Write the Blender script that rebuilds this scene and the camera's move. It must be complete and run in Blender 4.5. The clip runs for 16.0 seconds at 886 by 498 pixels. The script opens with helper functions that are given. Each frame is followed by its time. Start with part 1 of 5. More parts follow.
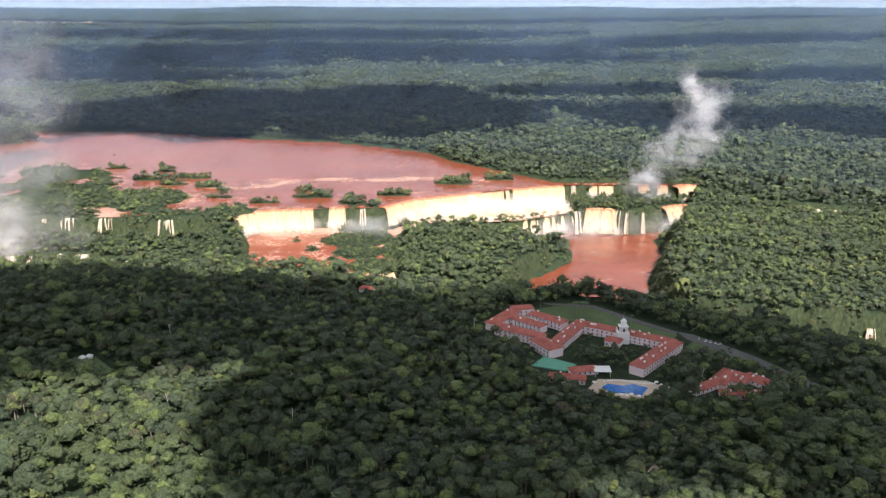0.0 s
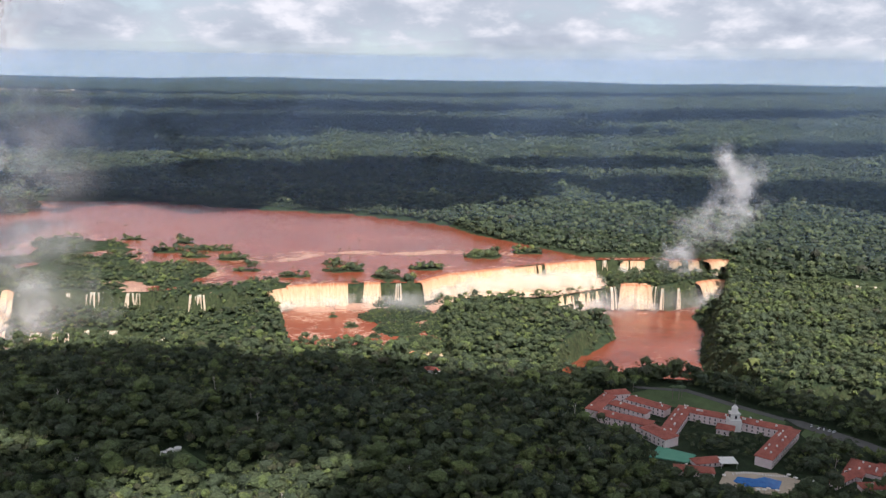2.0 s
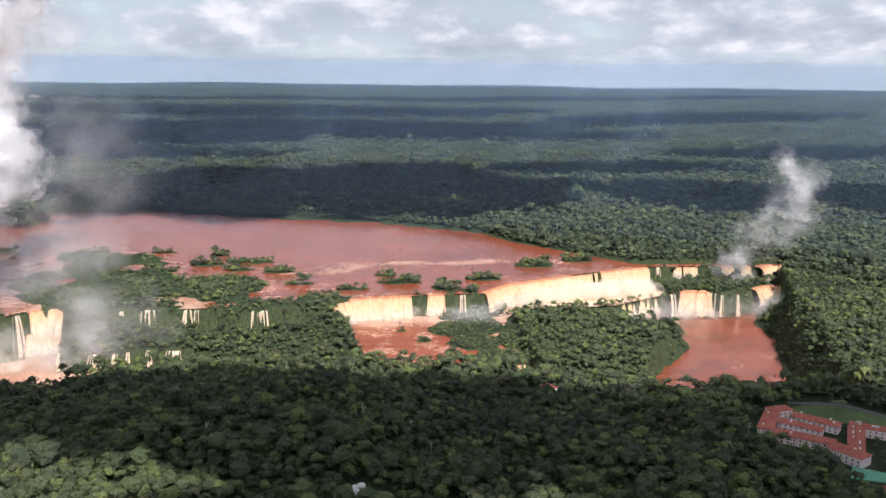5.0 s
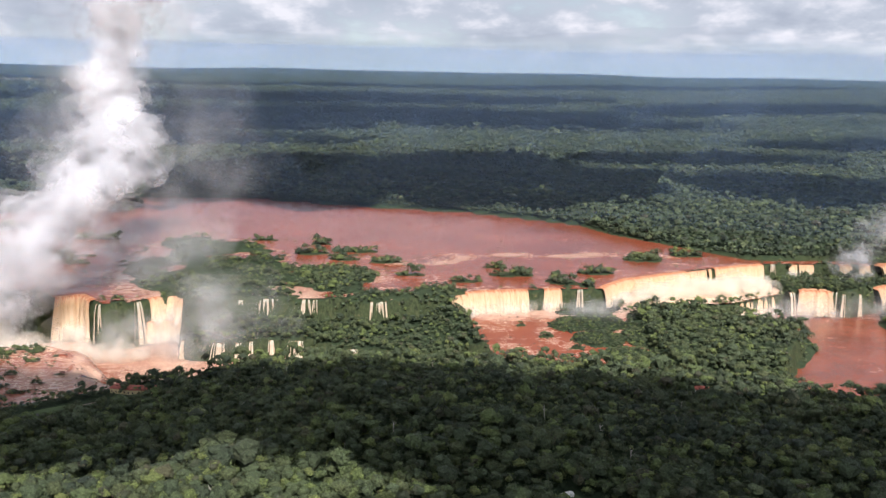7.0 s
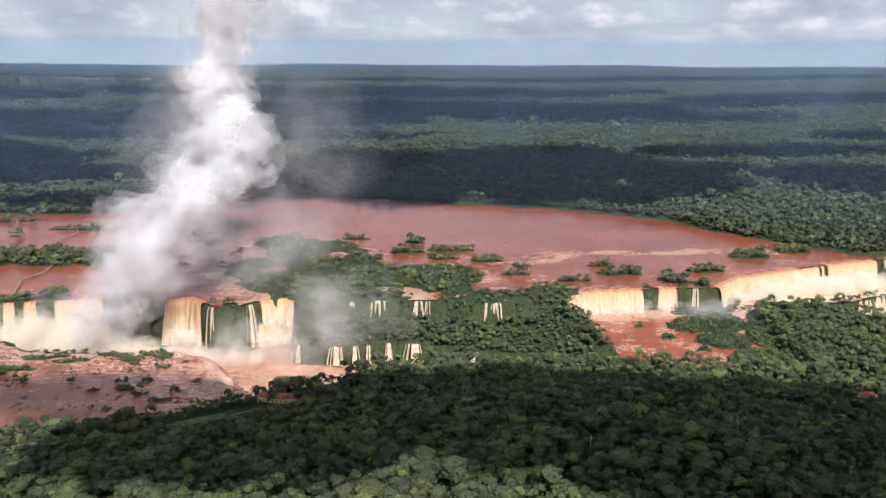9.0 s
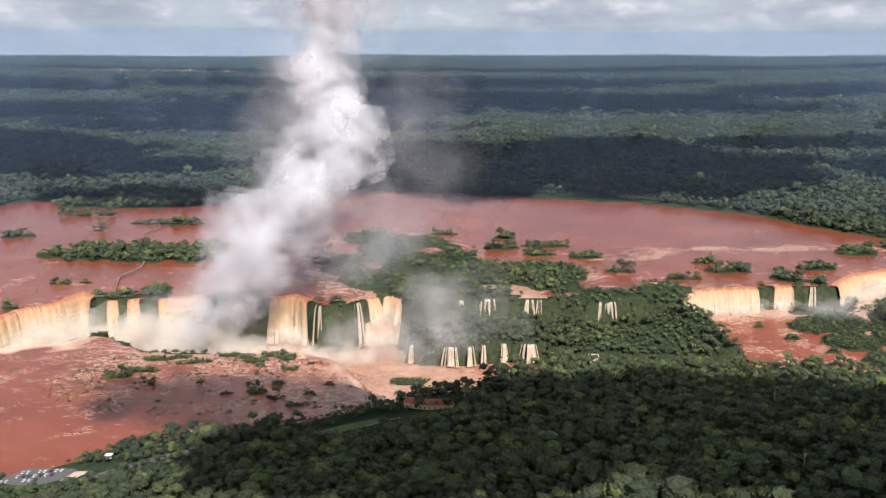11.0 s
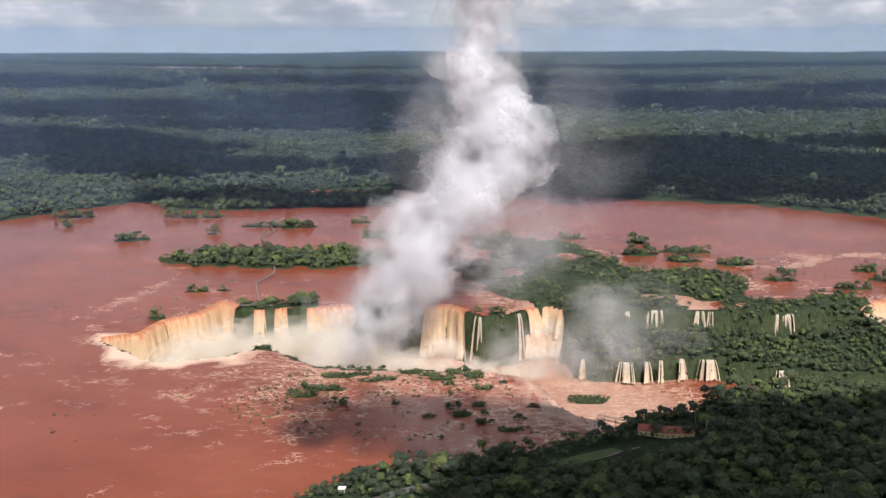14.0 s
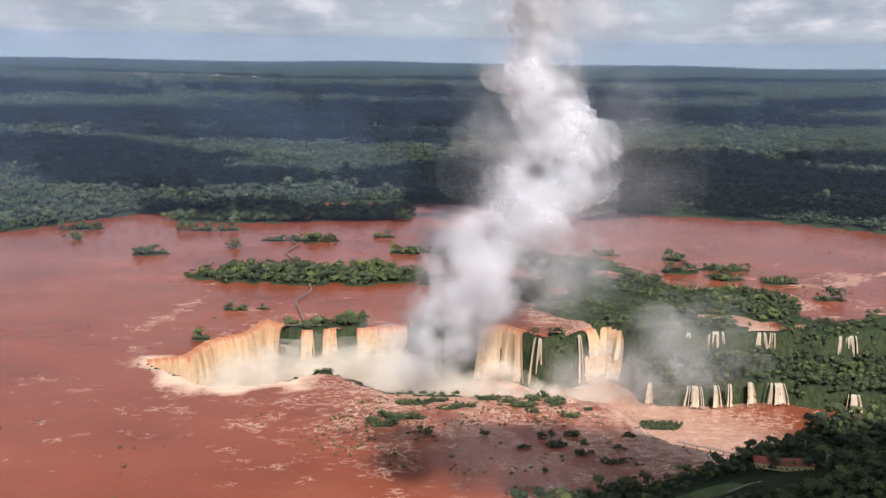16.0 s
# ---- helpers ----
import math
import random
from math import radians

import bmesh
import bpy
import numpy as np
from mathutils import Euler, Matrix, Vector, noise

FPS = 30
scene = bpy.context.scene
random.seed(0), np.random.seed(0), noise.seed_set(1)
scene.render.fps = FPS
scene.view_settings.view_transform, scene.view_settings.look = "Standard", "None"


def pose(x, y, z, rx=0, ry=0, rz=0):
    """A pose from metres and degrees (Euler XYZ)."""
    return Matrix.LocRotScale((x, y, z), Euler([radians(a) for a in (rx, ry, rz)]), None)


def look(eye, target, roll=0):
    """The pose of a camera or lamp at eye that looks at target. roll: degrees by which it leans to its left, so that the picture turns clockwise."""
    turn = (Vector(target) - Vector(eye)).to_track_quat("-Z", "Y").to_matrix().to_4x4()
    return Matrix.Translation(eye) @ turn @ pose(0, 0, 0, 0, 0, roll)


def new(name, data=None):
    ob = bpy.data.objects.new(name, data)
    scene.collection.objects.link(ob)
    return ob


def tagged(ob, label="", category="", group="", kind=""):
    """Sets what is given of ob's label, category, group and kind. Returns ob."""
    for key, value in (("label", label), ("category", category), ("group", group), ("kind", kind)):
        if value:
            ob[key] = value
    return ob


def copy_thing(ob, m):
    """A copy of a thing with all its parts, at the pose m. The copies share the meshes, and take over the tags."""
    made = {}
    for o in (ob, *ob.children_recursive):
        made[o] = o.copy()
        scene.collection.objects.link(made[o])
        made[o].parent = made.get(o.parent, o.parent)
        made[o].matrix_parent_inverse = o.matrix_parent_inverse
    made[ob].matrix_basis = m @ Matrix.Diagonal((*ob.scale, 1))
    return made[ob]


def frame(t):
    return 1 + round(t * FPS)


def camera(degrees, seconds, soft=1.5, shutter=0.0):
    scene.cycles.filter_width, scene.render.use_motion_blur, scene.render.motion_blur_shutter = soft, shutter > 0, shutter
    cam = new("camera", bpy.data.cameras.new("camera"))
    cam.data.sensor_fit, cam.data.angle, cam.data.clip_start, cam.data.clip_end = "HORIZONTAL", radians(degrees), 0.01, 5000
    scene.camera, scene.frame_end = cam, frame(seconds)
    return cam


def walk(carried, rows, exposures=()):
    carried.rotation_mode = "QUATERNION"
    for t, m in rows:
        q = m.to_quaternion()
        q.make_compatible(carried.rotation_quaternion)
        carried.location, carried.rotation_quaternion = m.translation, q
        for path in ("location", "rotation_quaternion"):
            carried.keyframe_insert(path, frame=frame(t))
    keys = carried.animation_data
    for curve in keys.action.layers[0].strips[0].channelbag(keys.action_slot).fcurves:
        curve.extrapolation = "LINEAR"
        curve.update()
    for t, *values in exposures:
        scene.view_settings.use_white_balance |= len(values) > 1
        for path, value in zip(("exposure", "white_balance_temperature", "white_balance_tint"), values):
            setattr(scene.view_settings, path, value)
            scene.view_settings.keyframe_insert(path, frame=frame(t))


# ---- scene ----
cam = camera(55.1, 16.0, 1.4)
K = 0.6  # metres to one unit of the plan below
METRES, EYE, TILT, LEAN, TURN = 1000.0 * K, 332.0 * K, -16.4, 0.0, 0.0
ROWS = [
    (0.0, 0.0, 0.0, 0.0, -0.0, 0.0, 0.0),
    (0.5, -0.0293, 0.008, 0.0025, -0.22, 0.65, 0.52),
    (1.0, -0.0585, 0.0166, 0.0059, -0.46, 2.37, 0.24),
    (1.5, -0.0877, 0.0261, 0.0088, -1.15, 3.97, -0.26),
    (2.0, -0.1167, 0.0343, 0.0114, -2.36, 4.64, -0.11),
    (2.5, -0.146, 0.0432, 0.0137, -4.03, 4.93, 0.7),
    (3.0, -0.1752, 0.053, 0.016, -5.65, 5.14, 1.49),
    (5.5, -0.3217, 0.0969, 0.0275, -5.36, 4.73, 0.57),
    (6.0, -0.351, 0.1063, 0.0299, -4.38, 4.51, -0.24),
    (6.5, -0.3804, 0.1157, 0.0322, -3.59, 4.28, -0.42),
    (7.0, -0.4098, 0.125, 0.0345, -3.15, 4.11, -0.25),
    (7.5, -0.4394, 0.1342, 0.037, -2.71, 3.91, -0.21),
    (8.0, -0.469, 0.1432, 0.0396, -2.14, 3.64, -0.01),
    (8.5, -0.4992, 0.1515, 0.0422, -1.72, 3.62, 0.31),
    (9.0, -0.5291, 0.1609, 0.0448, -1.24, 3.68, 0.08),
    (9.5, -0.5591, 0.1702, 0.0473, -0.24, 3.35, -0.24),
    (10.0, -0.5892, 0.1791, 0.0503, 0.75, 3.18, -0.17),
    (12.5, -0.7408, 0.2258, 0.0641, -0.81, 2.93, 0.03),
    (13.0, -0.7711, 0.2359, 0.0669, -0.27, 2.97, -0.12),
    (13.5, -0.8012, 0.2465, 0.0695, 0.75, 3.0, -0.22),
    (14.0, -0.8312, 0.2566, 0.0721, 1.63, 2.82, -0.34),
    (14.5, -0.861, 0.2668, 0.0742, 1.88, 2.75, -0.44),
    (15.0, -0.8915, 0.2766, 0.0771, 1.0, 2.84, -0.43),
    (15.5, -0.9217, 0.2873, 0.0797, -0.29, 3.05, -0.43),
    (16.0, -0.9514, 0.2961, 0.0825, -1.12, 3.55, -0.56),
]
walk(cam, [(t, pose(0, 0, EYE, TILT, LEAN, TURN) @ pose(METRES * x, METRES * y, METRES * z, 90 + pitch, roll, yaw)) for t, x, y, z, yaw, pitch, roll in ROWS],
     exposures=[(0.0, 0.73, 6050, 18), (1.0, 0.50, 6050, 18), (1.5, 0.29, 6050, 18), (2.0, 0.33, 6050, 18), (3.0, 0.39, 6050, 18), (7.0, 0.32, 6050, 18), (10.0, 0.20, 6050, 18), (12.5, 0.08, 6050, 18), (16.0, 0.04, 6050, 18)])

# ---- world, sun and exposure ----
scene.cycles.transparent_max_bounces = 128
SUN_EL, SUN_AZ = radians(49), radians(162)   # the sun stands behind the camera, a little to its right
sun_dir = Vector((math.sin(SUN_AZ) * math.cos(SUN_EL), math.cos(SUN_AZ) * math.cos(SUN_EL), math.sin(SUN_EL)))
sun = new("sun", bpy.data.lights.new("sun", "SUN"))
sun.data.energy, sun.data.angle, sun.data.color = 5.3, radians(0.6), (1.0, 0.95, 0.86)
sun.matrix_world = look(sun_dir * 900, (0, 0, 0))


def node(nt, kind, **values):
    n = nt.nodes.new(kind)
    for k, v in values.items():
        n.inputs[k.replace("_", " ")].default_value = v
    return n


def ramp(nt, fac, stops, smooth=False):
    n = nt.nodes.new("ShaderNodeValToRGB")
    n.color_ramp.interpolation = "EASE" if smooth else "LINEAR"
    el = n.color_ramp.elements
    while len(el) < len(stops):
        el.new(0.5)
    for e, (p, c) in zip(el, stops):
        e.position, e.color = p, (c if len(c) == 4 else (*c, 1))
    nt.links.new(fac, n.inputs["Fac"])
    return n.outputs["Color"]


def mathn(nt, op, a, b=0.0, clamp=False):
    n = nt.nodes.new("ShaderNodeMath")
    n.operation, n.use_clamp = op, clamp
    for i, v in enumerate((a, b)):
        if isinstance(v, (int, float)):
            n.inputs[i].default_value = v
        else:
            nt.links.new(v, n.inputs[i])
    return n.outputs[0]


def mixc(nt, fac, a, b, blend="MIX"):
    n = nt.nodes.new("ShaderNodeMix")
    n.data_type, n.blend_type = "RGBA", blend
    for i, v in ((0, fac), (6, a), (7, b)):
        if isinstance(v, (int, float)):
            n.inputs[i].default_value = v
        elif isinstance(v, tuple):
            n.inputs[i].default_value = v if len(v) == 4 else (*v, 1)
        else:
            nt.links.new(v, n.inputs[i])
    return n.outputs[2]


def noisen(nt, scale, detail=4, rough=0.55, vec=None, stretch=None):
    n = node(nt, "ShaderNodeTexNoise", Scale=scale, Detail=detail, Roughness=rough)
    if vec is None:
        n.inputs["Scale"].default_value = scale / K
        vec = nt.nodes.new("ShaderNodeNewGeometry").outputs["Position"]
    if stretch:
        m = nt.nodes.new("ShaderNodeMapping")
        m.inputs["Scale"].default_value = stretch
        nt.links.new(vec, m.inputs["Vector"])
        vec = m.outputs[0]
    nt.links.new(vec, n.inputs["Vector"])
    return n.outputs["Fac"]


world = bpy.data.worlds.new("sky")
scene.world = world
world.use_nodes = True
wt = world.node_tree
wt.nodes.clear()
sky = wt.nodes.new("ShaderNodeTexSky")
sky.sky_type, sky.sun_disc = "NISHITA", False
sky.sun_elevation, sky.sun_rotation = SUN_EL, SUN_AZ
sky.altitude, sky.dust_density = 500, 1.5
coord = wt.nodes.new("ShaderNodeTexCoord").outputs["Generated"]
sep = wt.nodes.new("ShaderNodeSeparateXYZ")
wt.links.new(coord, sep.inputs[0])
up = mathn(wt, "ADD", mathn(wt, "MAXIMUM", sep.outputs[2], 0.0), 0.38)
flat = wt.nodes.new("ShaderNodeCombineXYZ")
wt.links.new(mathn(wt, "DIVIDE", sep.outputs[0], up), flat.inputs[0])
wt.links.new(mathn(wt, "DIVIDE", sep.outputs[1], up), flat.inputs[1])
deck = noisen(wt, 2.6, 6, 0.58, flat.outputs[0], (1.0, 0.85, 1.0))
fine = noisen(wt, 5.2, 5, 0.55, flat.outputs[0], (1.0, 0.85, 1.0))
cover = ramp(wt, deck, [(0.34, (0, 0, 0)), (0.5, (1, 1, 1))], True)
low = ramp(wt, sep.outputs[2], [(0.0, (0, 0, 0)), (0.008, (0.2, 0.2, 0.2)), (0.035, (1, 1, 1))])
cover = mathn(wt, "MULTIPLY", cover, low)
cloud = ramp(wt, fine, [(0.36, (4.6, 5.1, 5.6)), (0.5, (6.0, 6.5, 6.8)), (0.64, (9.4, 9.4, 9.2))])
haze = ramp(wt, sep.outputs[2], [(0.0, (8.2, 9.5, 9.0)), (0.05, (7.5, 8.7, 8.6)), (0.12, (5.4, 6.9, 7.2)), (0.3, (2.4, 3.4, 5.2))])
clear = mixc(wt, 0.75, sky.outputs[0], haze)
bg = wt.nodes.new("ShaderNodeBackground")
wt.links.new(mixc(wt, cover, clear, cloud), bg.inputs["Color"])
bg.inputs["Strength"].default_value = 0.078
wt.links.new(bg.outputs[0], wt.nodes.new("ShaderNodeOutputWorld").inputs["Surface"])


# ---- materials ----
def material(name):
    m = bpy.data.materials.new(name)
    m.use_nodes = True
    nt = m.node_tree
    return m, nt, nt.nodes["Principled BSDF"]


def bump(nt, shader, height, strength, distance):
    b = node(nt, "ShaderNodeBump", Strength=strength, Distance=distance * K)
    nt.links.new(height, b.inputs["Height"])
    nt.links.new(b.outputs[0], shader.inputs["Normal"])


def plain(name, colour, rough=0.7, spread=0.25, scale=0.6, metal=0.0, relief=0.15):
    """Paint, plaster, wood and the like: a base colour with blotches and grain."""
    m, nt, sh = material(name)
    c1 = tuple(c * (1 - spread) for c in colour)
    c2 = tuple(min(1, c * (1 + spread * 0.6)) for c in colour)
    big, small = noisen(nt, scale, 4), noisen(nt, scale * 9, 3)
    nt.links.new(ramp(nt, mathn(nt, "ADD", mathn(nt, "MULTIPLY", big, 0.6), mathn(nt, "MULTIPLY", small, 0.4)), [(0.3, c1), (0.7, c2)]), sh.inputs["Base Color"])
    sh.inputs["Roughness"].default_value, sh.inputs["Metallic"].default_value = rough, metal
    bump(nt, sh, small, relief, 0.05)
    return m


def leaf_material(name, dark, mid, light, tuft=0.5):
    """Foliage that differs from tree to tree and from tuft to tuft."""
    m, nt, sh = material(name)
    isl = nt.nodes.new("ShaderNodeNewGeometry").outputs["Random Per Island"]
    obj = nt.nodes.new("ShaderNodeObjectInfo").outputs["Random"]
    tint = nt.nodes.new("ShaderNodeAttribute")
    tint.attribute_name = "tint"
    pick = mathn(nt, "FRACT", mathn(nt, "ADD", mathn(nt, "ADD", tint.outputs["Fac"], obj), mathn(nt, "MULTIPLY", isl, 0.14)))
    base = ramp(nt, pick, [(0.0, (mid[0] * 1.5, mid[1] * 0.95, mid[2] * 1.05)), (0.06, dark), (0.3, mid), (0.55, (mid[0] * 1.25, mid[1] * 1.08, mid[2] * 0.85)), (0.72, mid), (0.9, light), (1.0, (light[0] * 1.2, light[1] * 1.05, light[2] * 1.1))])
    patch = noisen(nt, 0.006, 3)
    tuftn = noisen(nt, tuft, 4, 0.65)
    col = mixc(nt, ramp(nt, patch, [(0.35, (0, 0, 0)), (0.65, (0.28, 0.28, 0.28))]), base, light)
    leafn = noisen(nt, tuft * 3.2, 3, 0.7)
    col = mixc(nt, 1.0, col, ramp(nt, tuftn, [(0.3, (0.5, 0.5, 0.5)), (0.7, (1.42, 1.42, 1.42))]), "MULTIPLY")
    col = mixc(nt, 1.0, col, ramp(nt, leafn, [(0.34, (0.42, 0.42, 0.42)), (0.66, (1.58, 1.58, 1.58))]), "MULTIPLY")
    nt.links.new(col, sh.inputs["Base Color"])
    sh.inputs["Roughness"].default_value = 0.65
    sh.inputs["Specular IOR Level"].default_value = 0.25
    bump(nt, sh, mathn(nt, "ADD", tuftn, mathn(nt, "MULTIPLY", leafn, 0.6)), 1.0, 1.8)
    return m


leaf_near = leaf_material("leaves_near", (0.029, 0.041, 0.030), (0.059, 0.080, 0.046), (0.124, 0.162, 0.050), 0.55)
leaf_far = leaf_material("leaves_far", (0.019, 0.029, 0.021), (0.036, 0.052, 0.031), (0.076, 0.100, 0.044), 0.16)
wet_rock = plain("wet_rock", (0.13, 0.075, 0.05), 0.6, 0.5, 0.3)
bark = plain("bark", (0.2, 0.17, 0.13), 0.9, 0.4, 0.8)


def ground_material():
    """Forest floor, moss and wet basalt on the steep parts, grey-green haze of far woods."""
    m, nt, sh = material("ground")
    geo = nt.nodes.new("ShaderNodeNewGeometry")
    s = nt.nodes.new("ShaderNodeSeparateXYZ")
    nt.links.new(geo.outputs["True Normal"], s.inputs[0])
    big, small = noisen(nt, 0.012, 5), noisen(nt, 0.11, 6, 0.65)
    green = ramp(nt, small, [(0.3, (0.016, 0.025, 0.014)), (0.55, (0.034, 0.052, 0.025)), (0.75, (0.062, 0.084, 0.036))])
    green = mixc(nt, ramp(nt, big, [(0.4, (0, 0, 0)), (0.65, (0.5, 0.5, 0.5))]), green, (0.045, 0.062, 0.03))
    streak = noisen(nt, 0.3, 7, 0.72, stretch=(1, 1, 0.3))
    rock = ramp(nt, streak, [(0.3, (0.018, 0.018, 0.014)), (0.5, (0.042, 0.058, 0.024)), (0.62, (0.068, 0.074, 0.034)), (0.76, (0.15, 0.085, 0.05))])
    steep = ramp(nt, mathn(nt, "ADD", s.outputs[2], mathn(nt, "MULTIPLY", mathn(nt, "SUBTRACT", streak, 0.5), 0.5)), [(0.55, (1, 1, 1)), (0.75, (0, 0, 0))])
    nt.links.new(mixc(nt, steep, green, rock), sh.inputs["Base Color"])
    sh.inputs["Roughness"].default_value = 0.9
    sh.inputs["Specular IOR Level"].default_value = 0.15
    bump(nt, sh, small, 1.0, 4.0)
    return m


ground_mat = ground_material()


def water_material(name="river_water"):
    """Silt-laden red river: smooth upstream, rippled, with foam where the sheet's own foam value says so."""
    m, nt, sh = material(name)
    att = nt.nodes.new("ShaderNodeAttribute")
    att.attribute_name = "foam"
    big, mid = noisen(nt, 0.006, 5, 0.6, stretch=(1, 1.8, 1)), noisen(nt, 0.03, 6, 0.65, stretch=(1, 2.2, 1))
    col = ramp(nt, big, [(0.25, (0.15, 0.037, 0.018)), (0.42, (0.215, 0.054, 0.026)), (0.58, (0.245, 0.065, 0.032)), (0.75, (0.29, 0.087, 0.045))])
    fo = mathn(nt, "MULTIPLY", att.outputs["Fac"], 1.0)
    fl = noisen(nt, 0.05, 8, 0.72, stretch=(1, 2.6, 1))
    thr = mathn(nt, "SUBTRACT", mathn(nt, "ADD", fl, mathn(nt, "MULTIPLY", fo, 0.42)), 0.68)
    fleck = noisen(nt, 0.16, 6, 0.7, stretch=(1, 2.4, 1))
    fleck = mathn(nt, "MULTIPLY", mathn(nt, "SUBTRACT", mathn(nt, "ADD", fleck, mathn(nt, "MULTIPLY", fo, 0.22)), 0.72), 9.0, True)
    churn = mathn(nt, "MULTIPLY", mathn(nt, "SUBTRACT", mathn(nt, "ADD", fo, mathn(nt, "MULTIPLY", mathn(nt, "SUBTRACT", fl, 0.5), 0.5)), 0.28), 1.1, True)
    foam = mathn(nt, "MAXIMUM", mathn(nt, "MAXIMUM", mathn(nt, "MULTIPLY", thr, 3.2, True), fleck), churn)
    # crooked crests of small broken waves, in patches
    crest = mathn(nt, "ABSOLUTE", mathn(nt, "SUBTRACT", noisen(nt, 0.07, 5, 0.7, stretch=(1, 2.0, 1)), 0.5))
    crest = mathn(nt, "MULTIPLY", mathn(nt, "SUBTRACT", 0.02, crest), 70.0, True)
    patch = mathn(nt, "ADD", noisen(nt, 0.024, 4, 0.6, stretch=(1, 1.6, 1)), mathn(nt, "MULTIPLY", fo, 0.9))
    foam = mathn(nt, "MAXIMUM", foam, mathn(nt, "MULTIPLY", crest, mathn(nt, "MULTIPLY", mathn(nt, "SUBTRACT", patch, 0.72), 9.0, True)))
    nt.links.new(mixc(nt, foam, col, (0.74, 0.52, 0.37)), sh.inputs["Base Color"])
    nt.links.new(mathn(nt, "ADD", mathn(nt, "MULTIPLY", foam, 0.5), 0.2), sh.inputs["Roughness"])
    sh.inputs["Specular IOR Level"].default_value = 0.78
    h = mathn(nt, "ADD", noisen(nt, 0.35, 5, 0.6), mathn(nt, "MULTIPLY", mid, 2.0))
    bump(nt, sh, h, 0.35, 0.6)
    return m


river_mat = water_material()


def fall_material(name, top, body):
    """Falling water: pale streaks over silt-brown, running down the curtain (u along the lip, v down the drop)."""
    m, nt, sh = material(name)
    uv = nt.nodes.new("ShaderNodeUVMap").outputs["UV"]
    st = noisen(nt, 1.0, 7, 0.65, uv, (0.7, 1.0, 1))
    fine_n = noisen(nt, 1.0, 5, 0.7, uv, (2.4, 2.0, 1))
    s = nt.nodes.new("ShaderNodeSeparateXYZ")
    nt.links.new(uv, s.inputs[0])
    v = mathn(nt, "ADD", s.outputs[1], mathn(nt, "MULTIPLY", mathn(nt, "SUBTRACT", st, 0.5), 0.9))
    col = ramp(nt, v, [(0.0, top), (0.06, (top[0] * 1.3, top[1] * 2.0, top[2] * 2.5)), (0.26, body), (0.85, (0.70, 0.585, 0.42))])
    col = mixc(nt, ramp(nt, fine_n, [(0.34, (0.6, 0.6, 0.6)), (0.5, (0, 0, 0))]), col, (0.47, 0.235, 0.115))
    nt.links.new(col, sh.inputs["Base Color"])
    sh.inputs["Roughness"].default_value = 0.75
    sh.inputs["Specular IOR Level"].default_value = 0.2
    bump(nt, sh, mathn(nt, "ADD", st, fine_n), 0.8, 1.5)
    return m


fall_mat = fall_material("falling_water", (0.44, 0.165, 0.075), (0.62, 0.43, 0.245))
thin_fall_mat = fall_material("thin_falling_water", (0.40, 0.27, 0.17), (0.52, 0.42, 0.31))


def mist_material(name, density, colour=(0.9, 0.9, 0.9), lo=0.36, hi=0.62, scale=0.02):
    """Airborne spray, and the added haze sheets: thin veils that thicken and thin with the noise of the air."""
    m = bpy.data.materials.new(name)
    m.use_nodes = True
    nt = m.node_tree
    nt.nodes.clear()
    d, t, tr = nt.nodes.new("ShaderNodeBsdfDiffuse"), nt.nodes.new("ShaderNodeBsdfTranslucent"), nt.nodes.new("ShaderNodeBsdfTransparent")
    for n in (d, t):
        n.inputs["Color"].default_value = (*colour, 1)
    both, mix = nt.nodes.new("ShaderNodeMixShader"), nt.nodes.new("ShaderNodeMixShader")
    both.inputs[0].default_value = 0.5
    nt.links.new(d.outputs[0], both.inputs[1]), nt.links.new(t.outputs[0], both.inputs[2])
    n = noisen(nt, scale, 6, 0.6)
    a = mathn(nt, "MULTIPLY", ramp(nt, n, [(lo, (0, 0, 0)), (hi, (1, 1, 1))], True), density)
    nt.links.new(a, mix.inputs[0])
    nt.links.new(tr.outputs[0], mix.inputs[1]), nt.links.new(both.outputs[0], mix.inputs[2])
    nt.links.new(mix.outputs[0], nt.nodes.new("ShaderNodeOutputMaterial").inputs["Surface"])
    return m


mist_core = mist_material("dense_spray", 0.30, (0.93, 0.93, 0.94), 0.34, 0.68, 0.022)
mist_thick = mist_material("thick_spray", 0.16, (0.94, 0.94, 0.95), 0.38, 0.70, 0.022)
mist_thin = mist_material("thin_spray", 0.034, (0.97, 0.96, 0.93), 0.30, 0.74, 0.016)
mist_veil = mist_material("bright_spray", 0.17, (0.97, 0.92, 0.81), 0.28, 0.7, 0.016)
mist_faint = mist_material("faint_spray", 0.012, (0.95, 0.95, 0.95), 0.34, 0.74, 0.016)
mist_foot = mist_material("foot_spray", 0.145, (0.98, 0.94, 0.85), 0.25, 0.7, 0.03)
mist_wisp = mist_material("wisp_spray", 0.07, (0.97, 0.97, 0.97), 0.40, 0.70, 0.026)
# added haze sheets: the scattered blue light of distance is put into their colour
far_haze_tint_mat = mist_material("far_haze_tint", 0.080, (0.36, 0.55, 0.95), 0.1, 0.3, 0.004)
haze_tint_mat = mist_material("haze", 0.038, (0.37, 0.55, 0.93), 0.1, 0.3, 0.004)
thin_cloud_mat = mist_material("thin_cumulus", 0.26, (0.85, 0.85, 0.85), 0.1, 0.3, 0.004)
cloud_mat = plain("cumulus", (0.8, 0.8, 0.8), 1.0, 0.05, 0.01, relief=0.0)


# ---- plan of the place: levels and shorelines, in metres ----
def water_level(y):
    return (np.minimum(y, 2250) - 1250) * 0.013


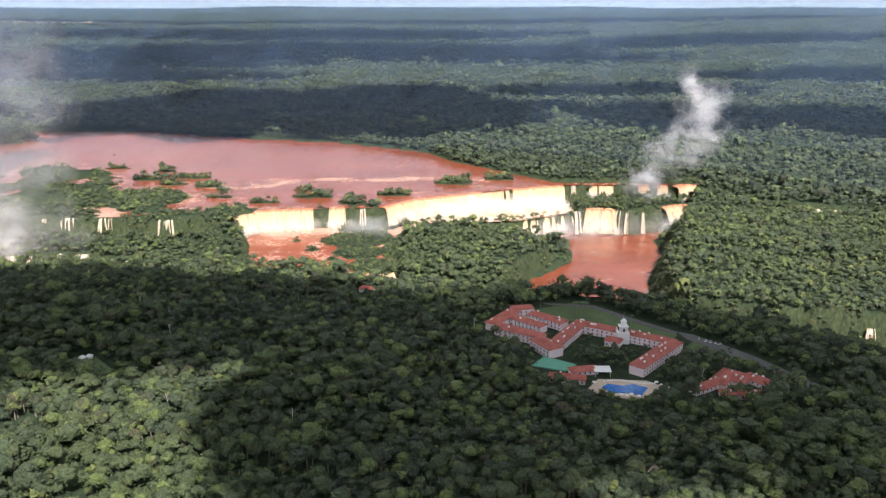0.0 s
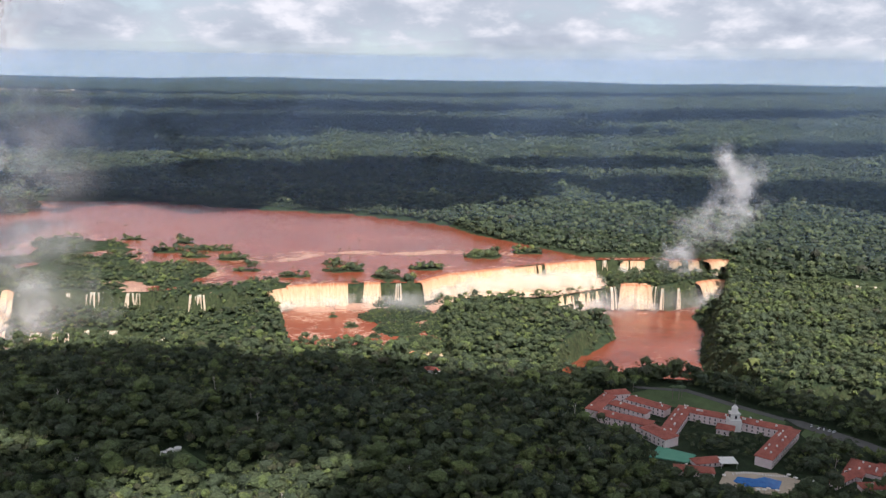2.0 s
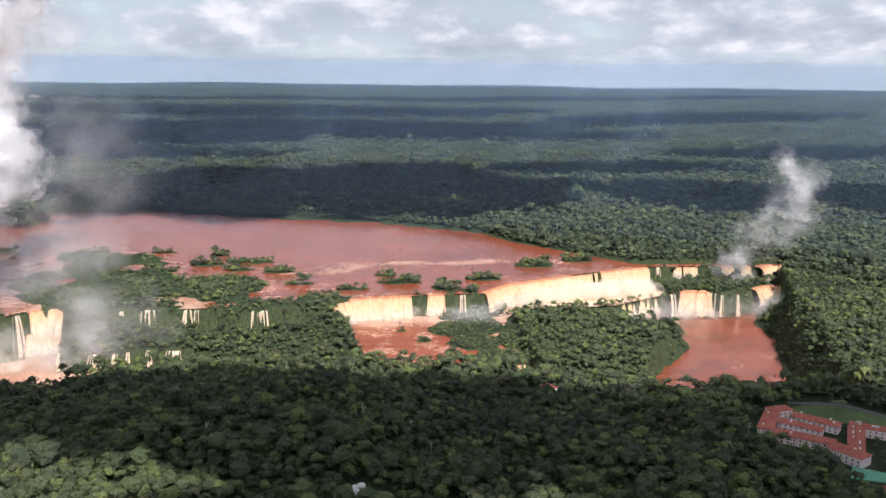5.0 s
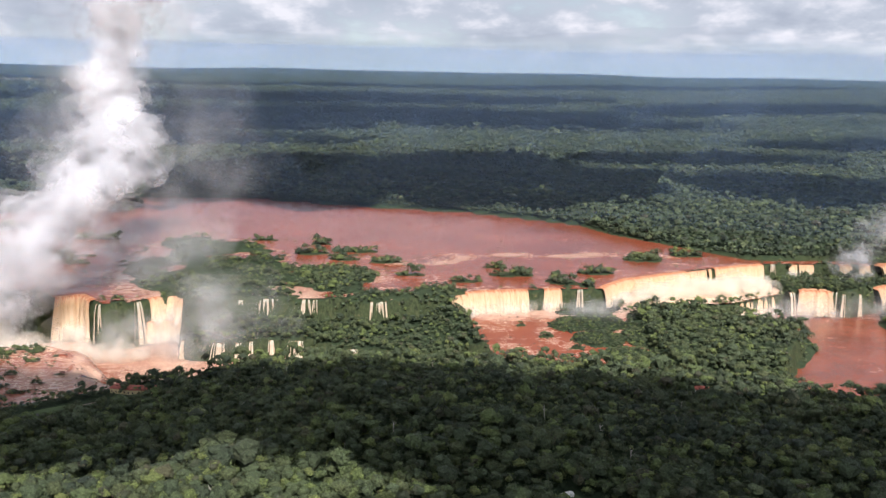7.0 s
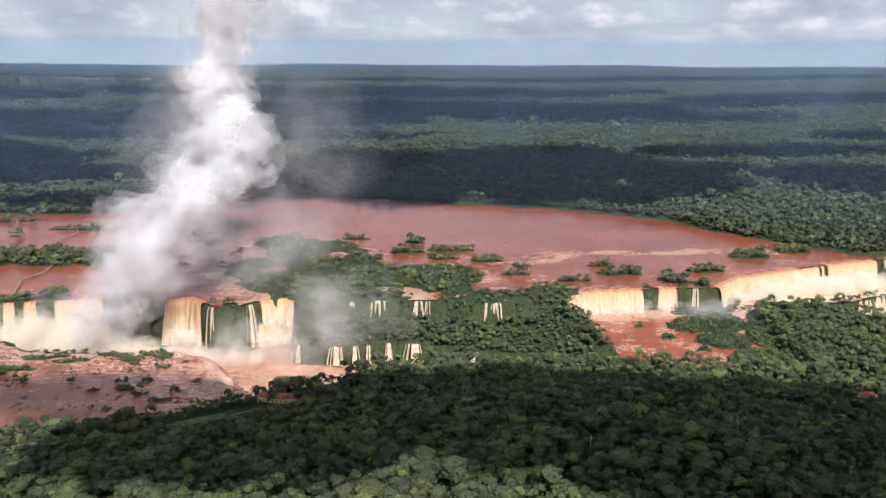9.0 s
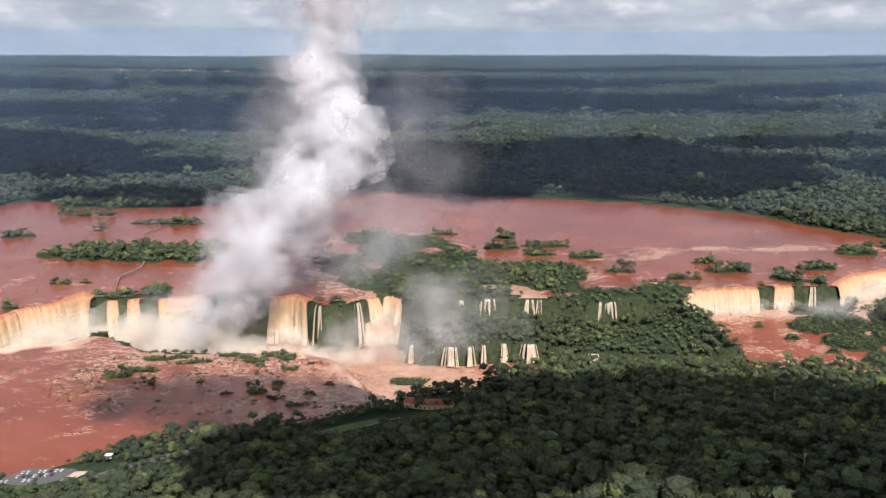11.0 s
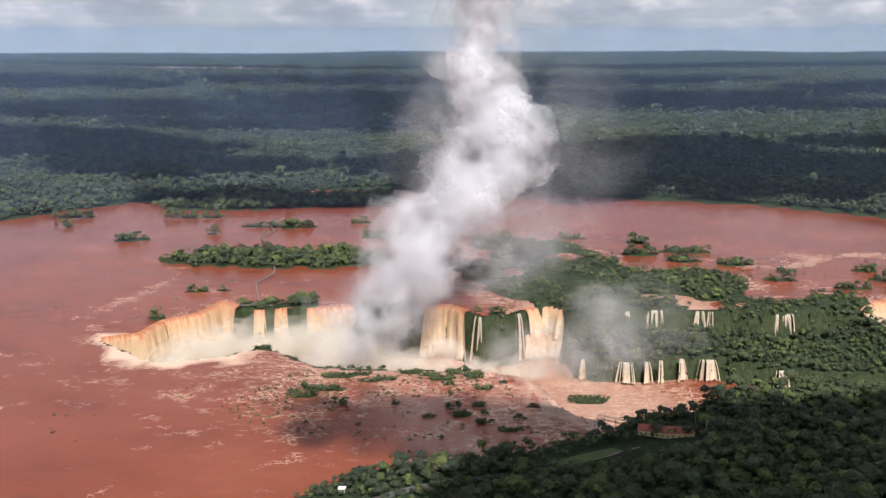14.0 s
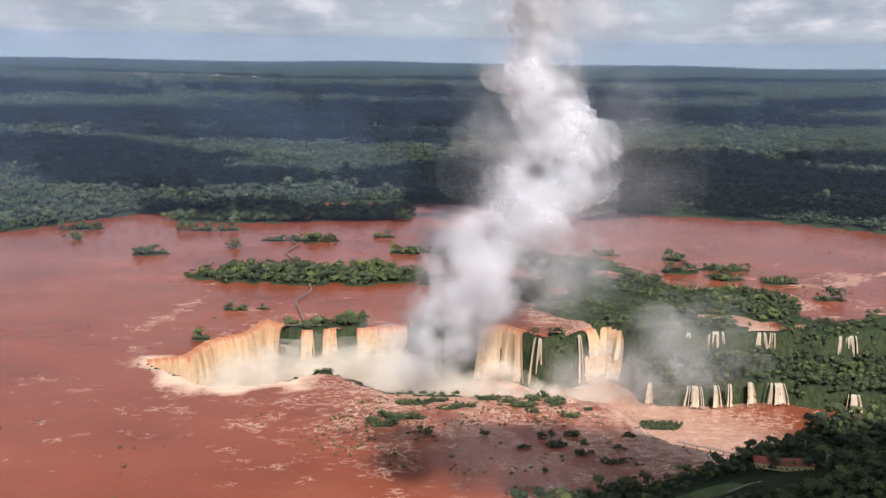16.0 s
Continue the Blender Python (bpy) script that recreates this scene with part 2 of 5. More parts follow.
NEAR_BANK = [(-7600, -600), (-2400, 350), (-1500, 600), (-1170, 735), (-1075, 782), (-977, 826), (-925, 868), (-852, 894), (-767, 918), (-700, 950)]
NEAR_RIM = [(-1254, 1184), (-1192, 1136), (-1164, 1115), (-1132, 1125), (-1099, 1135), (-1068, 1160), (-1043, 1155), (-1011, 1125), (-981, 1104),
            (-925, 1101), (-868, 1102), (-835, 1100), (-787, 1084), (-771, 1054), (-758, 1018), (-725, 985)]
HILL_RIM = [(-690, 965), (-640, 990), (-560, 1030), (-400, 1045), (-250, 1035), (-120, 1005), (0, 965), (100, 915), (200, 860), (300, 800), (420, 760), (700, 700), (1600, 560)]
RIGHT_EDGE = [(1600, 700), (900, 800), (500, 890), (400, 915), (310, 950), (298, 1000), (345, 1131), (395, 1300), (440, 1440), (458, 1500)]
FAR_LIP = [(485, 1548), (452, 1550), (430, 1530), (327, 1528), (227, 1530), (112, 1491), (23, 1453), (-50, 1418), (-82, 1386), (-98, 1364), (-150, 1362), (-211, 1358),
           (-281, 1347), (-318, 1332), (-340, 1306), (-372, 1308), (-405, 1296), (-436, 1290), (-540, 1302), (-597, 1304), (-650, 1296), (-700, 1280), (-709, 1301), (-727, 1320),
           (-753, 1299), (-777, 1278), (-813, 1270), (-831, 1290), (-856, 1316), (-885, 1302), (-950, 1312), (-1003, 1303), (-1030, 1298), (-1074, 1295),
           (-1115, 1289), (-1127, 1304), (-1152, 1325), (-1163, 1278), (-1203, 1247), (-1213, 1201)]
GORGE = NEAR_RIM + HILL_RIM + RIGHT_EDGE + FAR_LIP
FAR_BANK = [(485, 1575), (420, 1552), (330, 1556), (240, 1552), (205, 1560), (149, 1620), (87, 1690), (19, 1760), (-30, 1856), (-120, 1911), (-244, 1984), (-413, 2031), (-635, 2097),
            (-803, 2165), (-1022, 2160), (-1192, 2125), (-1299, 1995), (-1434, 2033), (-1536, 1991), (-1640, 1891), (-1714, 1804), (-2300, 1690), (-7600, 1300)]
RIVER = NEAR_BANK + HILL_RIM[:1] + [(-500, 1150), (-200, 1200), (200, 1400), (485, 1530)] + FAR_BANK
RIGHT_TIER = [(458, 1500), (600, 1362), (720, 1325), (1600, 1240), (1600, 690), (900, 795), (500, 885), (400, 905), (300, 940), (285, 1000), (335, 1131), (385, 1300), (430, 1440)]
WOODS = [(-735, 1318), (-800, 1345), (-835, 1440), (-845, 1560), (-825, 1650), (-740, 1690), (-640, 1610), (-590, 1510), (-510, 1480), (-440, 1430), (-420, 1380),
         (-390, 1400), (-345, 1365), (-338, 1320), (-372, 1308), (-436, 1286), (-540, 1298), (-650, 1290), (-700, 1276)]
BENCH = [(-706, 1310), (-702, 1228), (-640, 1216), (-540, 1232), (-470, 1202), (-380, 1190), (-285, 1180), (-300, 1262), (-330, 1345), (-540, 1320)]
POOL = [(-345, 1345), (-305, 1262), (-280, 1180), (-210, 1150), (-140, 1140), (-70, 1170), (-60, 1300), (-60, 1440), (130, 1530), (235, 1540), (222, 1462), (150, 1420), (110, 1398), (40, 1392), (-20, 1392), (-75, 1335), (-120, 1330), (-200, 1372)]
ISLAND = [(-72, 1325), (-20, 1385), (38, 1384), (106, 1338), (160, 1300), (168, 1240), (130, 1185), (60, 1080), (-10, 1050), (-60, 1100)]
SHELF = [(300, 1120), (298, 1170), (338, 1231), (349, 1273), (358, 1383), (392, 1452), (445, 1440), (400, 1300), (350, 1131)]
SHELF_2 = [(150, 1385), (213, 1331), (203, 1273), (140, 1190), (115, 1200), (155, 1240), (145, 1310)]
TWIN = [(225, 1545), (470, 1545), (468, 1490), (424, 1488), (392, 1462), (330, 1432), (238, 1445)]


BIG = "broad cream and rust-brown waterfall pouring over the cliff"
THIN = "narrow white waterfall on the green cliff"
LOWER = "small white cascade below the wooded ledge"
# lip line, foot, label, throw, head (None: river level), spread at the foot
FALLS = [
    ([(-1254, 1184), (-1213, 1201), (-1203, 1247), (-1163, 1278), (-1152, 1325), (-1127, 1304)], -62, BIG, 7, None, 0),
    ([(-1102, 1291), (-1089, 1293)], -62, BIG, 5, None, 6),
    ([(-1076, 1295), (-1061, 1296)], -62, BIG, 5, None, 6),
    ([(-1036, 1298), (-1003, 1303), (-975, 1308)], -62, BIG, 5, None, 0),
    ([(-886, 1302), (-856, 1317), (-832, 1291)], -62, BIG, 7, None, 22),
    ([(-820, 1276), (-812, 1271)], -62, THIN, 5, None, 6),
    ([(-772, 1281), (-765, 1287)], -62, THIN, 5, None, 8),
    ([(-758, 1299), (-738, 1320), (-722, 1318), (-700, 1299)], -36, BIG, 10, None, 8),
    ([(-759, 1290), (-730, 1306), (-698, 1289)], -62, BIG, 9, -30, 12),
    ([(-657, 1297), (-650, 1297)], -26, THIN, 4, None, 2), ([(-632, 1299), (-627, 1300)], -26, THIN, 4, None, 2),
    ([(-604, 1304), (-578, 1304)], -27, THIN, 5, None, 4), ([(-542, 1302), (-532, 1301)], -27, THIN, 5, None, 5),
    ([(-527, 1300), (-521, 1299)], -27, THIN, 4, None, 2), ([(-446, 1291), (-424, 1292)], -26, THIN, 5, None, 3),
    ([(-694, 1226), (-690, 1225)], -62, LOWER, 6, -37, 3), ([(-651, 1218), (-636, 1216)], -62, LOWER, 7, -37, 6), ([(-622, 1218), (-616, 1219)], -62, LOWER, 7, -37, 4),
    ([(-604, 1221), (-600, 1221)], -62, LOWER, 6, -36, 2), ([(-580, 1226), (-574, 1227)], -62, LOWER, 7, -36, 4), ([(-553, 1231), (-535, 1230)], -62, LOWER, 8, -38, 8),
    ([(-472, 1203), (-460, 1201)], -62, LOWER, 8, -40, 6),
    ([(-338, 1310), (-318, 1335), (-281, 1349), (-240, 1354), (-213, 1357)], -32, BIG, 13, None, 0),
    ([(-187, 1360), (-161, 1361)], -31, BIG, 6, None, 4), ([(-136, 1362), (-128, 1362)], -28, THIN, 4, None, 2),
    ([(-97, 1365), (-82, 1387), (-50, 1418), (23, 1453), (70, 1473)], -31, BIG, 8, None, 0), ([(70, 1473), (112, 1491), (118, 1494)], -31, BIG, 7, None, 0),
    ([(124, 1496), (170, 1511), (221, 1528)], -31, BIG, 7, None, 0), ([(108, 1404), (130, 1412), (152, 1424), (192, 1446), (218, 1464), (228, 1500)], -62, BIG, 9, -30, 0),
    ([(236, 1530), (243, 1530)], -22, THIN, 5, None, 2), ([(268, 1529), (290, 1529), (312, 1528)], -21, BIG, 5, None, 2), ([(358, 1528), (380, 1528)], -21, BIG, 5, None, 2),
    ([(393, 1528), (412, 1529)], -21, BIG, 5, None, 2), ([(250, 1444), (275, 1440), (300, 1437)], -62, BIG, 8, -21, 8), ([(318, 1434), (322, 1433)], -62, THIN, 6, -24, 2),
    ([(345, 1434), (349, 1435)], -62, THIN, 6, -24, 2), ([(424, 1520), (440, 1536), (462, 1538), (484, 1530)], -24, BIG, 12, None, 6), ([(388, 1462), (402, 1476), (424, 1486), (462, 1484)], -62, BIG, 13, -23, -14), ([(226, 1432), (237, 1438)], -62, THIN, 7, -22, 3), ([(304, 1441), (311, 1436)], -62, THIN, 7, -22, 3), ([(258, 1452), (280, 1450), (296, 1446)], -40, BIG, 6, -19, 4),
    ([(-278, 1184), (-245, 1166), (-210, 1154), (-170, 1147), (-140, 1143), (-100, 1156), (-74, 1170)], -62, BIG, 12, -45, 0), ([(-60, 1205), (-46, 1198)], -61, LOWER, 10, -44, 6), ([(-66, 1262), (-54, 1255)], -50, LOWER, 8, -36, 4),
    ([(606, 1354), (619, 1348)], -22, THIN, 5, 3, 3), ([(636, 1343), (645, 1340)], -22, THIN, 5, 3, 3), ([(396, 914), (404, 912)], -60, LOWER, 8, -24, 6), ([(478, 894), (486, 892)], -60, LOWER, 8, -24, 5)]


def sdf(poly, x, y):
    """Signed distance to a closed outline: positive inside."""
    best, inside = np.full(x.shape, 1e9), np.zeros(x.shape, bool)
    for (ax, ay), (bx, by) in zip(poly, poly[1:] + poly[:1]):
        dx, dy = bx - ax, by - ay
        h = np.clip(((x - ax) * dx + (y - ay) * dy) / (dx * dx + dy * dy + 1e-9), 0, 1)
        best = np.minimum(best, (x - ax - h * dx) ** 2 + (y - ay - h * dy) ** 2)
        if dy:
            inside ^= ((ay > y) != (by > y)) & (x < ax + dx * (y - ay) / dy)
    return np.where(inside, 1, -1) * np.sqrt(best)


def step(a, b, v):
    t = np.clip((v - a) / (b - a), 0, 1)
    return t * t * (3 - 2 * t)


def bell(x, y, cx, cy, r):
    return np.exp(-((x - cx) ** 2 + (y - cy) ** 2) / (r * r))


_lat = np.random.RandomState(5).rand(257, 257)


def rough(x, y, size):
    """Smooth value noise, 0 to 1, with cells of the given size."""
    u, v = x / size + 91.7, y / size + 37.3
    i, j = np.floor(u).astype(int), np.floor(v).astype(int)
    fu, fv = u - i, v - j
    fu, fv = fu * fu * (3 - 2 * fu), fv * fv * (3 - 2 * fv)
    g = lambda a, b: _lat[a % 257, b % 257]
    return (g(i, j) * (1 - fu) + g(i + 1, j) * fu) * (1 - fv) + (g(i, j + 1) * (1 - fu) + g(i + 1, j + 1) * fu) * fv


# wooded islets in the river: x, y, half length, half width
ISLETS = [(-1117, 1540, 165, 52), (-1400, 1662, 30, 12), (-1164, 1765, 60, 13), (-1330, 1935, 130, 17), (-1166, 1985, 165, 32), (-1040, 2040, 60, 15), (-1575, 1838, 52, 9), (-1347, 1838, 58, 7), (-1277, 1712, 14, 5),
          (-1028, 1800, 21, 8), (-966, 1685, 48, 12), (-1196, 1368, 16, 5), (-1164, 1372, 11, 4), (-1046, 1316, 22, 16), (-1214, 1254, 10, 4), (22, 1556, 36, 22), (105, 1590, 27, 18),
          (-88, 1458, 28, 13), (-225, 1440, 34, 10), (-247, 1490, 18, 6), (-544, 1655, 18, 8), (-480, 1600, 34, 14), (-386, 1438, 20, 8), (-649, 1684, 24, 10), (-430, 1520, 26, 9)]
ISLETS2 = [(-1094, 1303, 24, 9), (-560, 1580, 30, 12), (-500, 1540, 22, 9), (-300, 1400, 24, 7), (-1640, 1930, 40, 9), (-1560, 1760, 22, 6), (-940, 1500, 26, 8), (-150, 1400, 22, 16), (-116, 1385, 14, 14)]
# low bushes on the rock slab beside the throat
BUSHES = [(-991, 1030, 16, 5), (-975, 1045, 20, 6), (-964, 1078, 18, 6), (-940, 1085, 12, 4), (-912, 1072, 15, 6), (-870, 1084, 11, 4), (-845, 1090, 8, 4), (-824, 1080, 9, 6), (-793, 1068, 10, 5),
          (-850, 1060, 7, 3), (-837, 990, 13, 5), (-845, 1005, 9, 3), (-820, 1010, 8, 3), (-796, 960, 10, 4), (-780, 985, 8, 3), (-853, 944, 4, 3), (-1061, 1158, 18, 3), (-900, 1010, 5, 2), (-890, 1090, 14, 5), (-857, 1075, 12, 6), (-930, 1066, 10, 4), (-808, 1088, 8, 4), (-815, 1050, 8, 4), (-771, 1010, 9, 5), (-950, 1012, 7, 3), (-815, 975, 8, 4), (-865, 985, 7, 3), (-788, 1035, 7, 4)]


# a low green islet in the water below the slab
LOW_ISLET = [(-692, 1163, 24, 11)]
# green hummocks among the rapids of the pool
HUMMOCKS = [(-112, 1298, 44, 36), (-160, 1290, 30, 26), (-128, 1235, 40, 30), (-96, 1182, 44, 26), (-152, 1338, 20, 9), (-78, 1246, 20, 36), (-200, 1250, 9, 4), (-232, 1290, 7, 3), (-165, 1210, 10, 5)]


def on_islets(x, y, lots, swell=1.0):
    best = np.full(np.shape(x), -1.0)
    for cx, cy, a, b in lots:
        wob = 0.4 + 0.75 * rough(x, y, 14) + 0.5 * rough(x, y, 33)
        best = np.maximum(best, 1 - ((x - cx) / (a * swell)) ** 2 / wob - ((y - cy) / (b * swell)) ** 2 / wob)
    return best


def from_lips(x, y):
    """Distance to the nearest stretch of the brink over which water pours."""
    best = np.full(np.shape(x), 1e9)
    for lip, _, _, _, head, _ in FALLS:
        if head is None:
            for (ax, ay), (bx, by) in zip(lip, lip[1:]):
                h = np.clip(((x - ax) * (bx - ax) + (y - ay) * (by - ay)) / ((bx - ax) ** 2 + (by - ay) ** 2), 0, 1)
                best = np.minimum(best, np.hypot(x - ax - h * (bx - ax), y - ay - h * (by - ay)))
    return best


CENTRE = (-470.0, 150.0)


def height(x, y):
    """The height of the ground, water beds included."""
    x, y = np.asarray(x, float), np.asarray(y, float)
    wl = water_level(y)
    r = np.hypot(x - CENTRE[0], y - CENTRE[1])
    river, gorge = sdf(RIVER, x, y), sdf(GORGE, x, y)
    gorge = gorge + (8 * (rough(x, y, 11) - 0.5) + 9 * (rough(x, y, 27) - 0.5) + 16 * (rough(x, y, 60) - 0.5)) * step(6, 26, from_lips(x, y))
    # far side: a low plain that rises gently to the skyline
    far = wl + 4 + 6 * rough(x, y, 240) + 24 * step(2300, 3200, r) * rough(x, y, 700)
    # beyond r = 3200 the plain is foreshortened: it rises towards the skyline as a plain 35 km deep would seem to
    lift = 1 - 5.0 ** -(np.clip((r - 3200) / 4500, 0, 1) ** 1.4)
    # near side: the wooded hill and the hotel's terrace
    d = np.minimum(-gorge, -river)
    hill = 2 + 44 * step(0, 340, d) + 18 * bell(x, y, -350, 830, 130) - 8 * bell(x, y, -60, 870, 120) + 8 * bell(x, y, -640, 900, 80) + 8 * (rough(x, y, 90) - 0.5)
    terrace = step(230, 120, np.hypot((x - 150) / 1.3, y - 690)) * step(0, 60, d)
    hill = hill * (1 - terrace) + 40 * terrace
    near = (y < 1000 + 0.0 * x) & (river < 0) & (sdf(RIGHT_TIER, x, y) < -6) & (y < 1300)
    z = np.where(near, hill, far)
    z = z + (332 - 10 + 30 * (rough(x, y, 900) - 0.5) * step(4500, 7600, r) - z) * lift
    # the lower tier of woods beside the right-hand falls
    rt = sdf(RIGHT_TIER, x, y) + 7 * (rough(x, y, 30) - 0.5)
    z = z + (np.clip(-22 + 6 * (rough(x, y, 70) - 0.5) + 0.02 * (y - 1000), -40, 0) - z) * step(0, 14, rt)
    # river bed
    bed = step(-4, 6, river)
    z = np.where(z > wl - 2.5, z + (wl - 2.5 - z) * bed, z)
    z = np.where((river > 0) & (on_islets(x, y, ISLETS + ISLETS2, 1.1) > 0), wl + 1.6, z)
    z = np.where((river > 0) & (on_islets(x, y, BUSHES) > 0), wl + 0.5, z)
    woods = np.minimum(sdf(WOODS, x, y), 24) + 84 * (rough(x, y, 46) - 0.56) + 30 * (rough(x, y, 16) - 0.5)
    z = np.where(woods > 0, np.maximum(z, wl + np.minimum(woods * 0.25, 4)), z)
    rim = step(11, 6, np.abs(gorge + 3)) * step(9, 14, from_lips(x, y)) * (river > -10) * (y > 1190)
    z = np.maximum(z, wl - 2.5 + (3.6 + 2 * rough(x, y, 9)) * rim)
    # the gorge with its benches
    floor = np.full(x.shape, -72.0) + 8 * (rough(x, y, 40) - 0.5)
    b = sdf(BENCH, x, y) + 10 * (rough(x, y, 18) - 0.5)
    floor = floor + (np.clip(-27 - (1295 - y) * 0.15 + 22 * step(-430, -330, x) * step(60, 0, np.abs(y - 1300 + (x + 335) * 1.9) / 2), -40, -6) - floor) * step(-2, 7, b)
    p = sdf(POOL, x, y) + 8 * (rough(x, y, 20) - 0.5)
    floor = np.where(p > -8, floor + (np.clip(-31 - (1345 - y) * 0.09, -54, -30.5) - floor) * step(-4, 10, p), floor)
    floor = np.where(p > -8, np.maximum(floor, np.clip(-30 - (1345 - y) * 0.09, -54, -30) + 7 * step(0.0, 0.5, on_islets(x, y, HUMMOCKS)) - 2), floor)
    floor = np.maximum(floor, -63 + 4 * step(0.0, 0.4, on_islets(x, y, LOW_ISLET)) - 3)
    i = sdf(ISLAND, x, y) + 8 * (rough(x, y, 25) - 0.5)
    floor = np.maximum(floor, floor + (-28 + 5 * (rough(x, y, 60) - 0.5) - 22 * step(1180, 1060, y) - floor) * step(-3, 9, i))
    for shelf in (SHELF, SHELF_2):
        floor = np.maximum(floor, -66 + np.clip(sdf(shelf, x, y) + 7 * (rough(x, y, 22) - 0.5) + 4, 0, 36) * 0.75)
    t = sdf(TWIN, x, y) + 8 * (rough(x, y, 20) - 0.5)
    floor = floor + (-22 + 7 * bell(x, y, 350, 1480, 40) - floor) * step(-3, 7, t)
    # rapids: the slab's end and the hillside run down more gently than the cliffs
    width = 10 + 75 * bell(x, y, -715, 1050, 60) + 55 * bell(x, y, 350, 1150, 190) * (x > 200) + 40 * step(-640, -560, x) * (y < 1060) * (sdf(HILL_RIM + [(1600, -600), (-690, -600)], x, y) > -80)
    cut = step(-1, 1, (gorge - width * 0.5) / (width * 0.5))
    return np.where(gorge > -3, z + (np.minimum(floor, z) - z) * cut, z)


def axis(lo, hi, fine_lo, fine_hi, fine_step):
    """Grid lines: even and close over the gorge, wider and wider towards the ends."""
    a = list(np.arange(fine_lo, fine_hi + 0.1, fine_step))
    s, v = fine_step, fine_hi
    while v < hi:
        s = min(s * 1.07, 110)
        v += s
        a.append(min(v, hi))
    s, v = fine_step, fine_lo
    while v > lo:
        s = min(s * 1.07, 110)
        v -= s
        a.insert(0, max(v, lo))
    return np.array(a)


def grid_mesh(name, X, Y, Z, keep=None, mat=None, whole=False):
    ny, nx = X.shape
    co = np.stack([X, Y, Z], -1).reshape(-1, 3)
    idx = np.arange(nx * ny).reshape(ny, nx)
    q = np.stack([idx[:-1, :-1], idx[:-1, 1:], idx[1:, 1:], idx[1:, :-1]], -1).reshape(-1, 4)
    if keep is not None:
        k = keep.reshape(-1)[q].all(1) if whole else keep.reshape(-1)[q].any(1)
        q = q[k]
        used = np.unique(q)
        remap = np.zeros(len(co), int)
        remap[used] = np.arange(len(used))
        co, q = co[used], remap[q]
    return poly_mesh(name, co, q, mat)


def poly_mesh(name, co, faces, mat=None, smooth=True, uv=None):
    """A mesh from arrays: faces all of one size."""
    me = bpy.data.meshes.new(name)
    n, k = faces.shape
    me.vertices.add(len(co))
    me.vertices.foreach_set("co", np.ascontiguousarray(co * K, np.float32).reshape(-1))
    me.loops.add(n * k)
    me.loops.foreach_set("vertex_index", np.ascontiguousarray(faces, np.int32).reshape(-1))
    me.polygons.add(n)
    me.polygons.foreach_set("loop_start", np.arange(0, n * k, k, dtype=np.int32))
    me.polygons.foreach_set("loop_total", np.full(n, k, np.int32))
    me.polygons.foreach_set("use_smooth", np.full(n, smooth, bool))
    if uv is not None:
        layer = me.uv_layers.new(name="UVMap")
        layer.data.foreach_set("uv", np.ascontiguousarray(uv[faces.reshape(-1)], np.float32).reshape(-1))
    me.update(calc_edges=True)
    if mat:
        me.materials.append(mat)
    return me


# ---- ground and water ----
gx = axis(-8300, 7400, -1330, 700, 5.6)
gy = axis(-7700, 8000, 830, 1600, 5.6)
X, Y = np.meshgrid(gx, gy)
Z = height(X, Y)
ground = tagged(new("ground", grid_mesh("ground", X, Y, Z, np.hypot(X - CENTRE[0], Y - CENTRE[1]) < 7750, ground_mat)), "wooded plain, basalt gorge and river bed reaching the skyline", "ground", kind="structure")


def foam_sheet(name, mesh, foam, label):
    a = mesh.attributes.new("foam", "FLOAT", "POINT")
    a.data.foreach_set("value", np.ascontiguousarray(foam, np.float32).reshape(-1))
    return tagged(new(name, mesh), label, "water", kind="structure")


rx = axis(-7000, 500, -1300, 490, 6.0)
ry = axis(-600, 2250, 850, 1700, 6.0)
RX, RY = np.meshgrid(rx, ry)
gd = sdf(GORGE, RX, RY)
RZ = water_level(RY) - 1.2 * step(-14, 2, gd)
keep = (sdf(RIVER, RX, RY) > -16) & (gd < -1)
lipd = np.maximum(step(-26, 0, gd), 0)
slab = step(190, 80, np.hypot((RX + 880) / 1.6, RY - 1010))
shoal = np.exp(-((RY - 1560 - 0.1 * (RX + 200) - 60 * (rough(RX, RY, 70) - 0.5)) / 24) ** 2) * step(-560, -420, RX) * step(160, 60, RX)
shoal2 = np.exp(-((RX + 1265 - 0.35 * (RY - 1400) - 60 * (rough(RX, RY, 50) - 0.5)) / 18) ** 2) * step(1210, 1300, RY) * step(1620, 1500, RY)
near_wood = step(-60, -5, sdf(WOODS, RX, RY)) * 0.35
wav = rough(RX, RY, 34)
near_side = step(-30, -3, gd + 34 * (rough(RX, RY, 34) - 0.55) + 22 * (rough(RX, RY, 12) - 0.5)) * step(-1040, -1090, RX) * step(-1275, -1248, RX) * (RY < 1200)
foam = 0.12 * lipd + 0.85 * near_side + 0.13 * slab + (0.5 * shoal + 0.24 * shoal2) * (0.3 + wav) + near_wood * wav + 0.16 * step(-190, 0, gd) * (0.4 + wav) + 0.05 + 0.05 * step(1200, 1100, RY)
used_mesh = grid_mesh("river", RX, RY, RZ, keep, river_mat, True)
co = np.zeros(len(used_mesh.vertices) * 3, np.float32)
used_mesh.vertices.foreach_get("co", co)
co = co.reshape(-1, 3) / K
near_i = np.searchsorted(rx, co[:, 0] - 0.05)
near_j = np.searchsorted(ry, co[:, 1] - 0.05)
foam_sheet("river", used_mesh, foam[np.clip(near_j, 0, len(ry) - 1), np.clip(near_i, 0, len(rx) - 1)], "wide silt-red river above the falls")

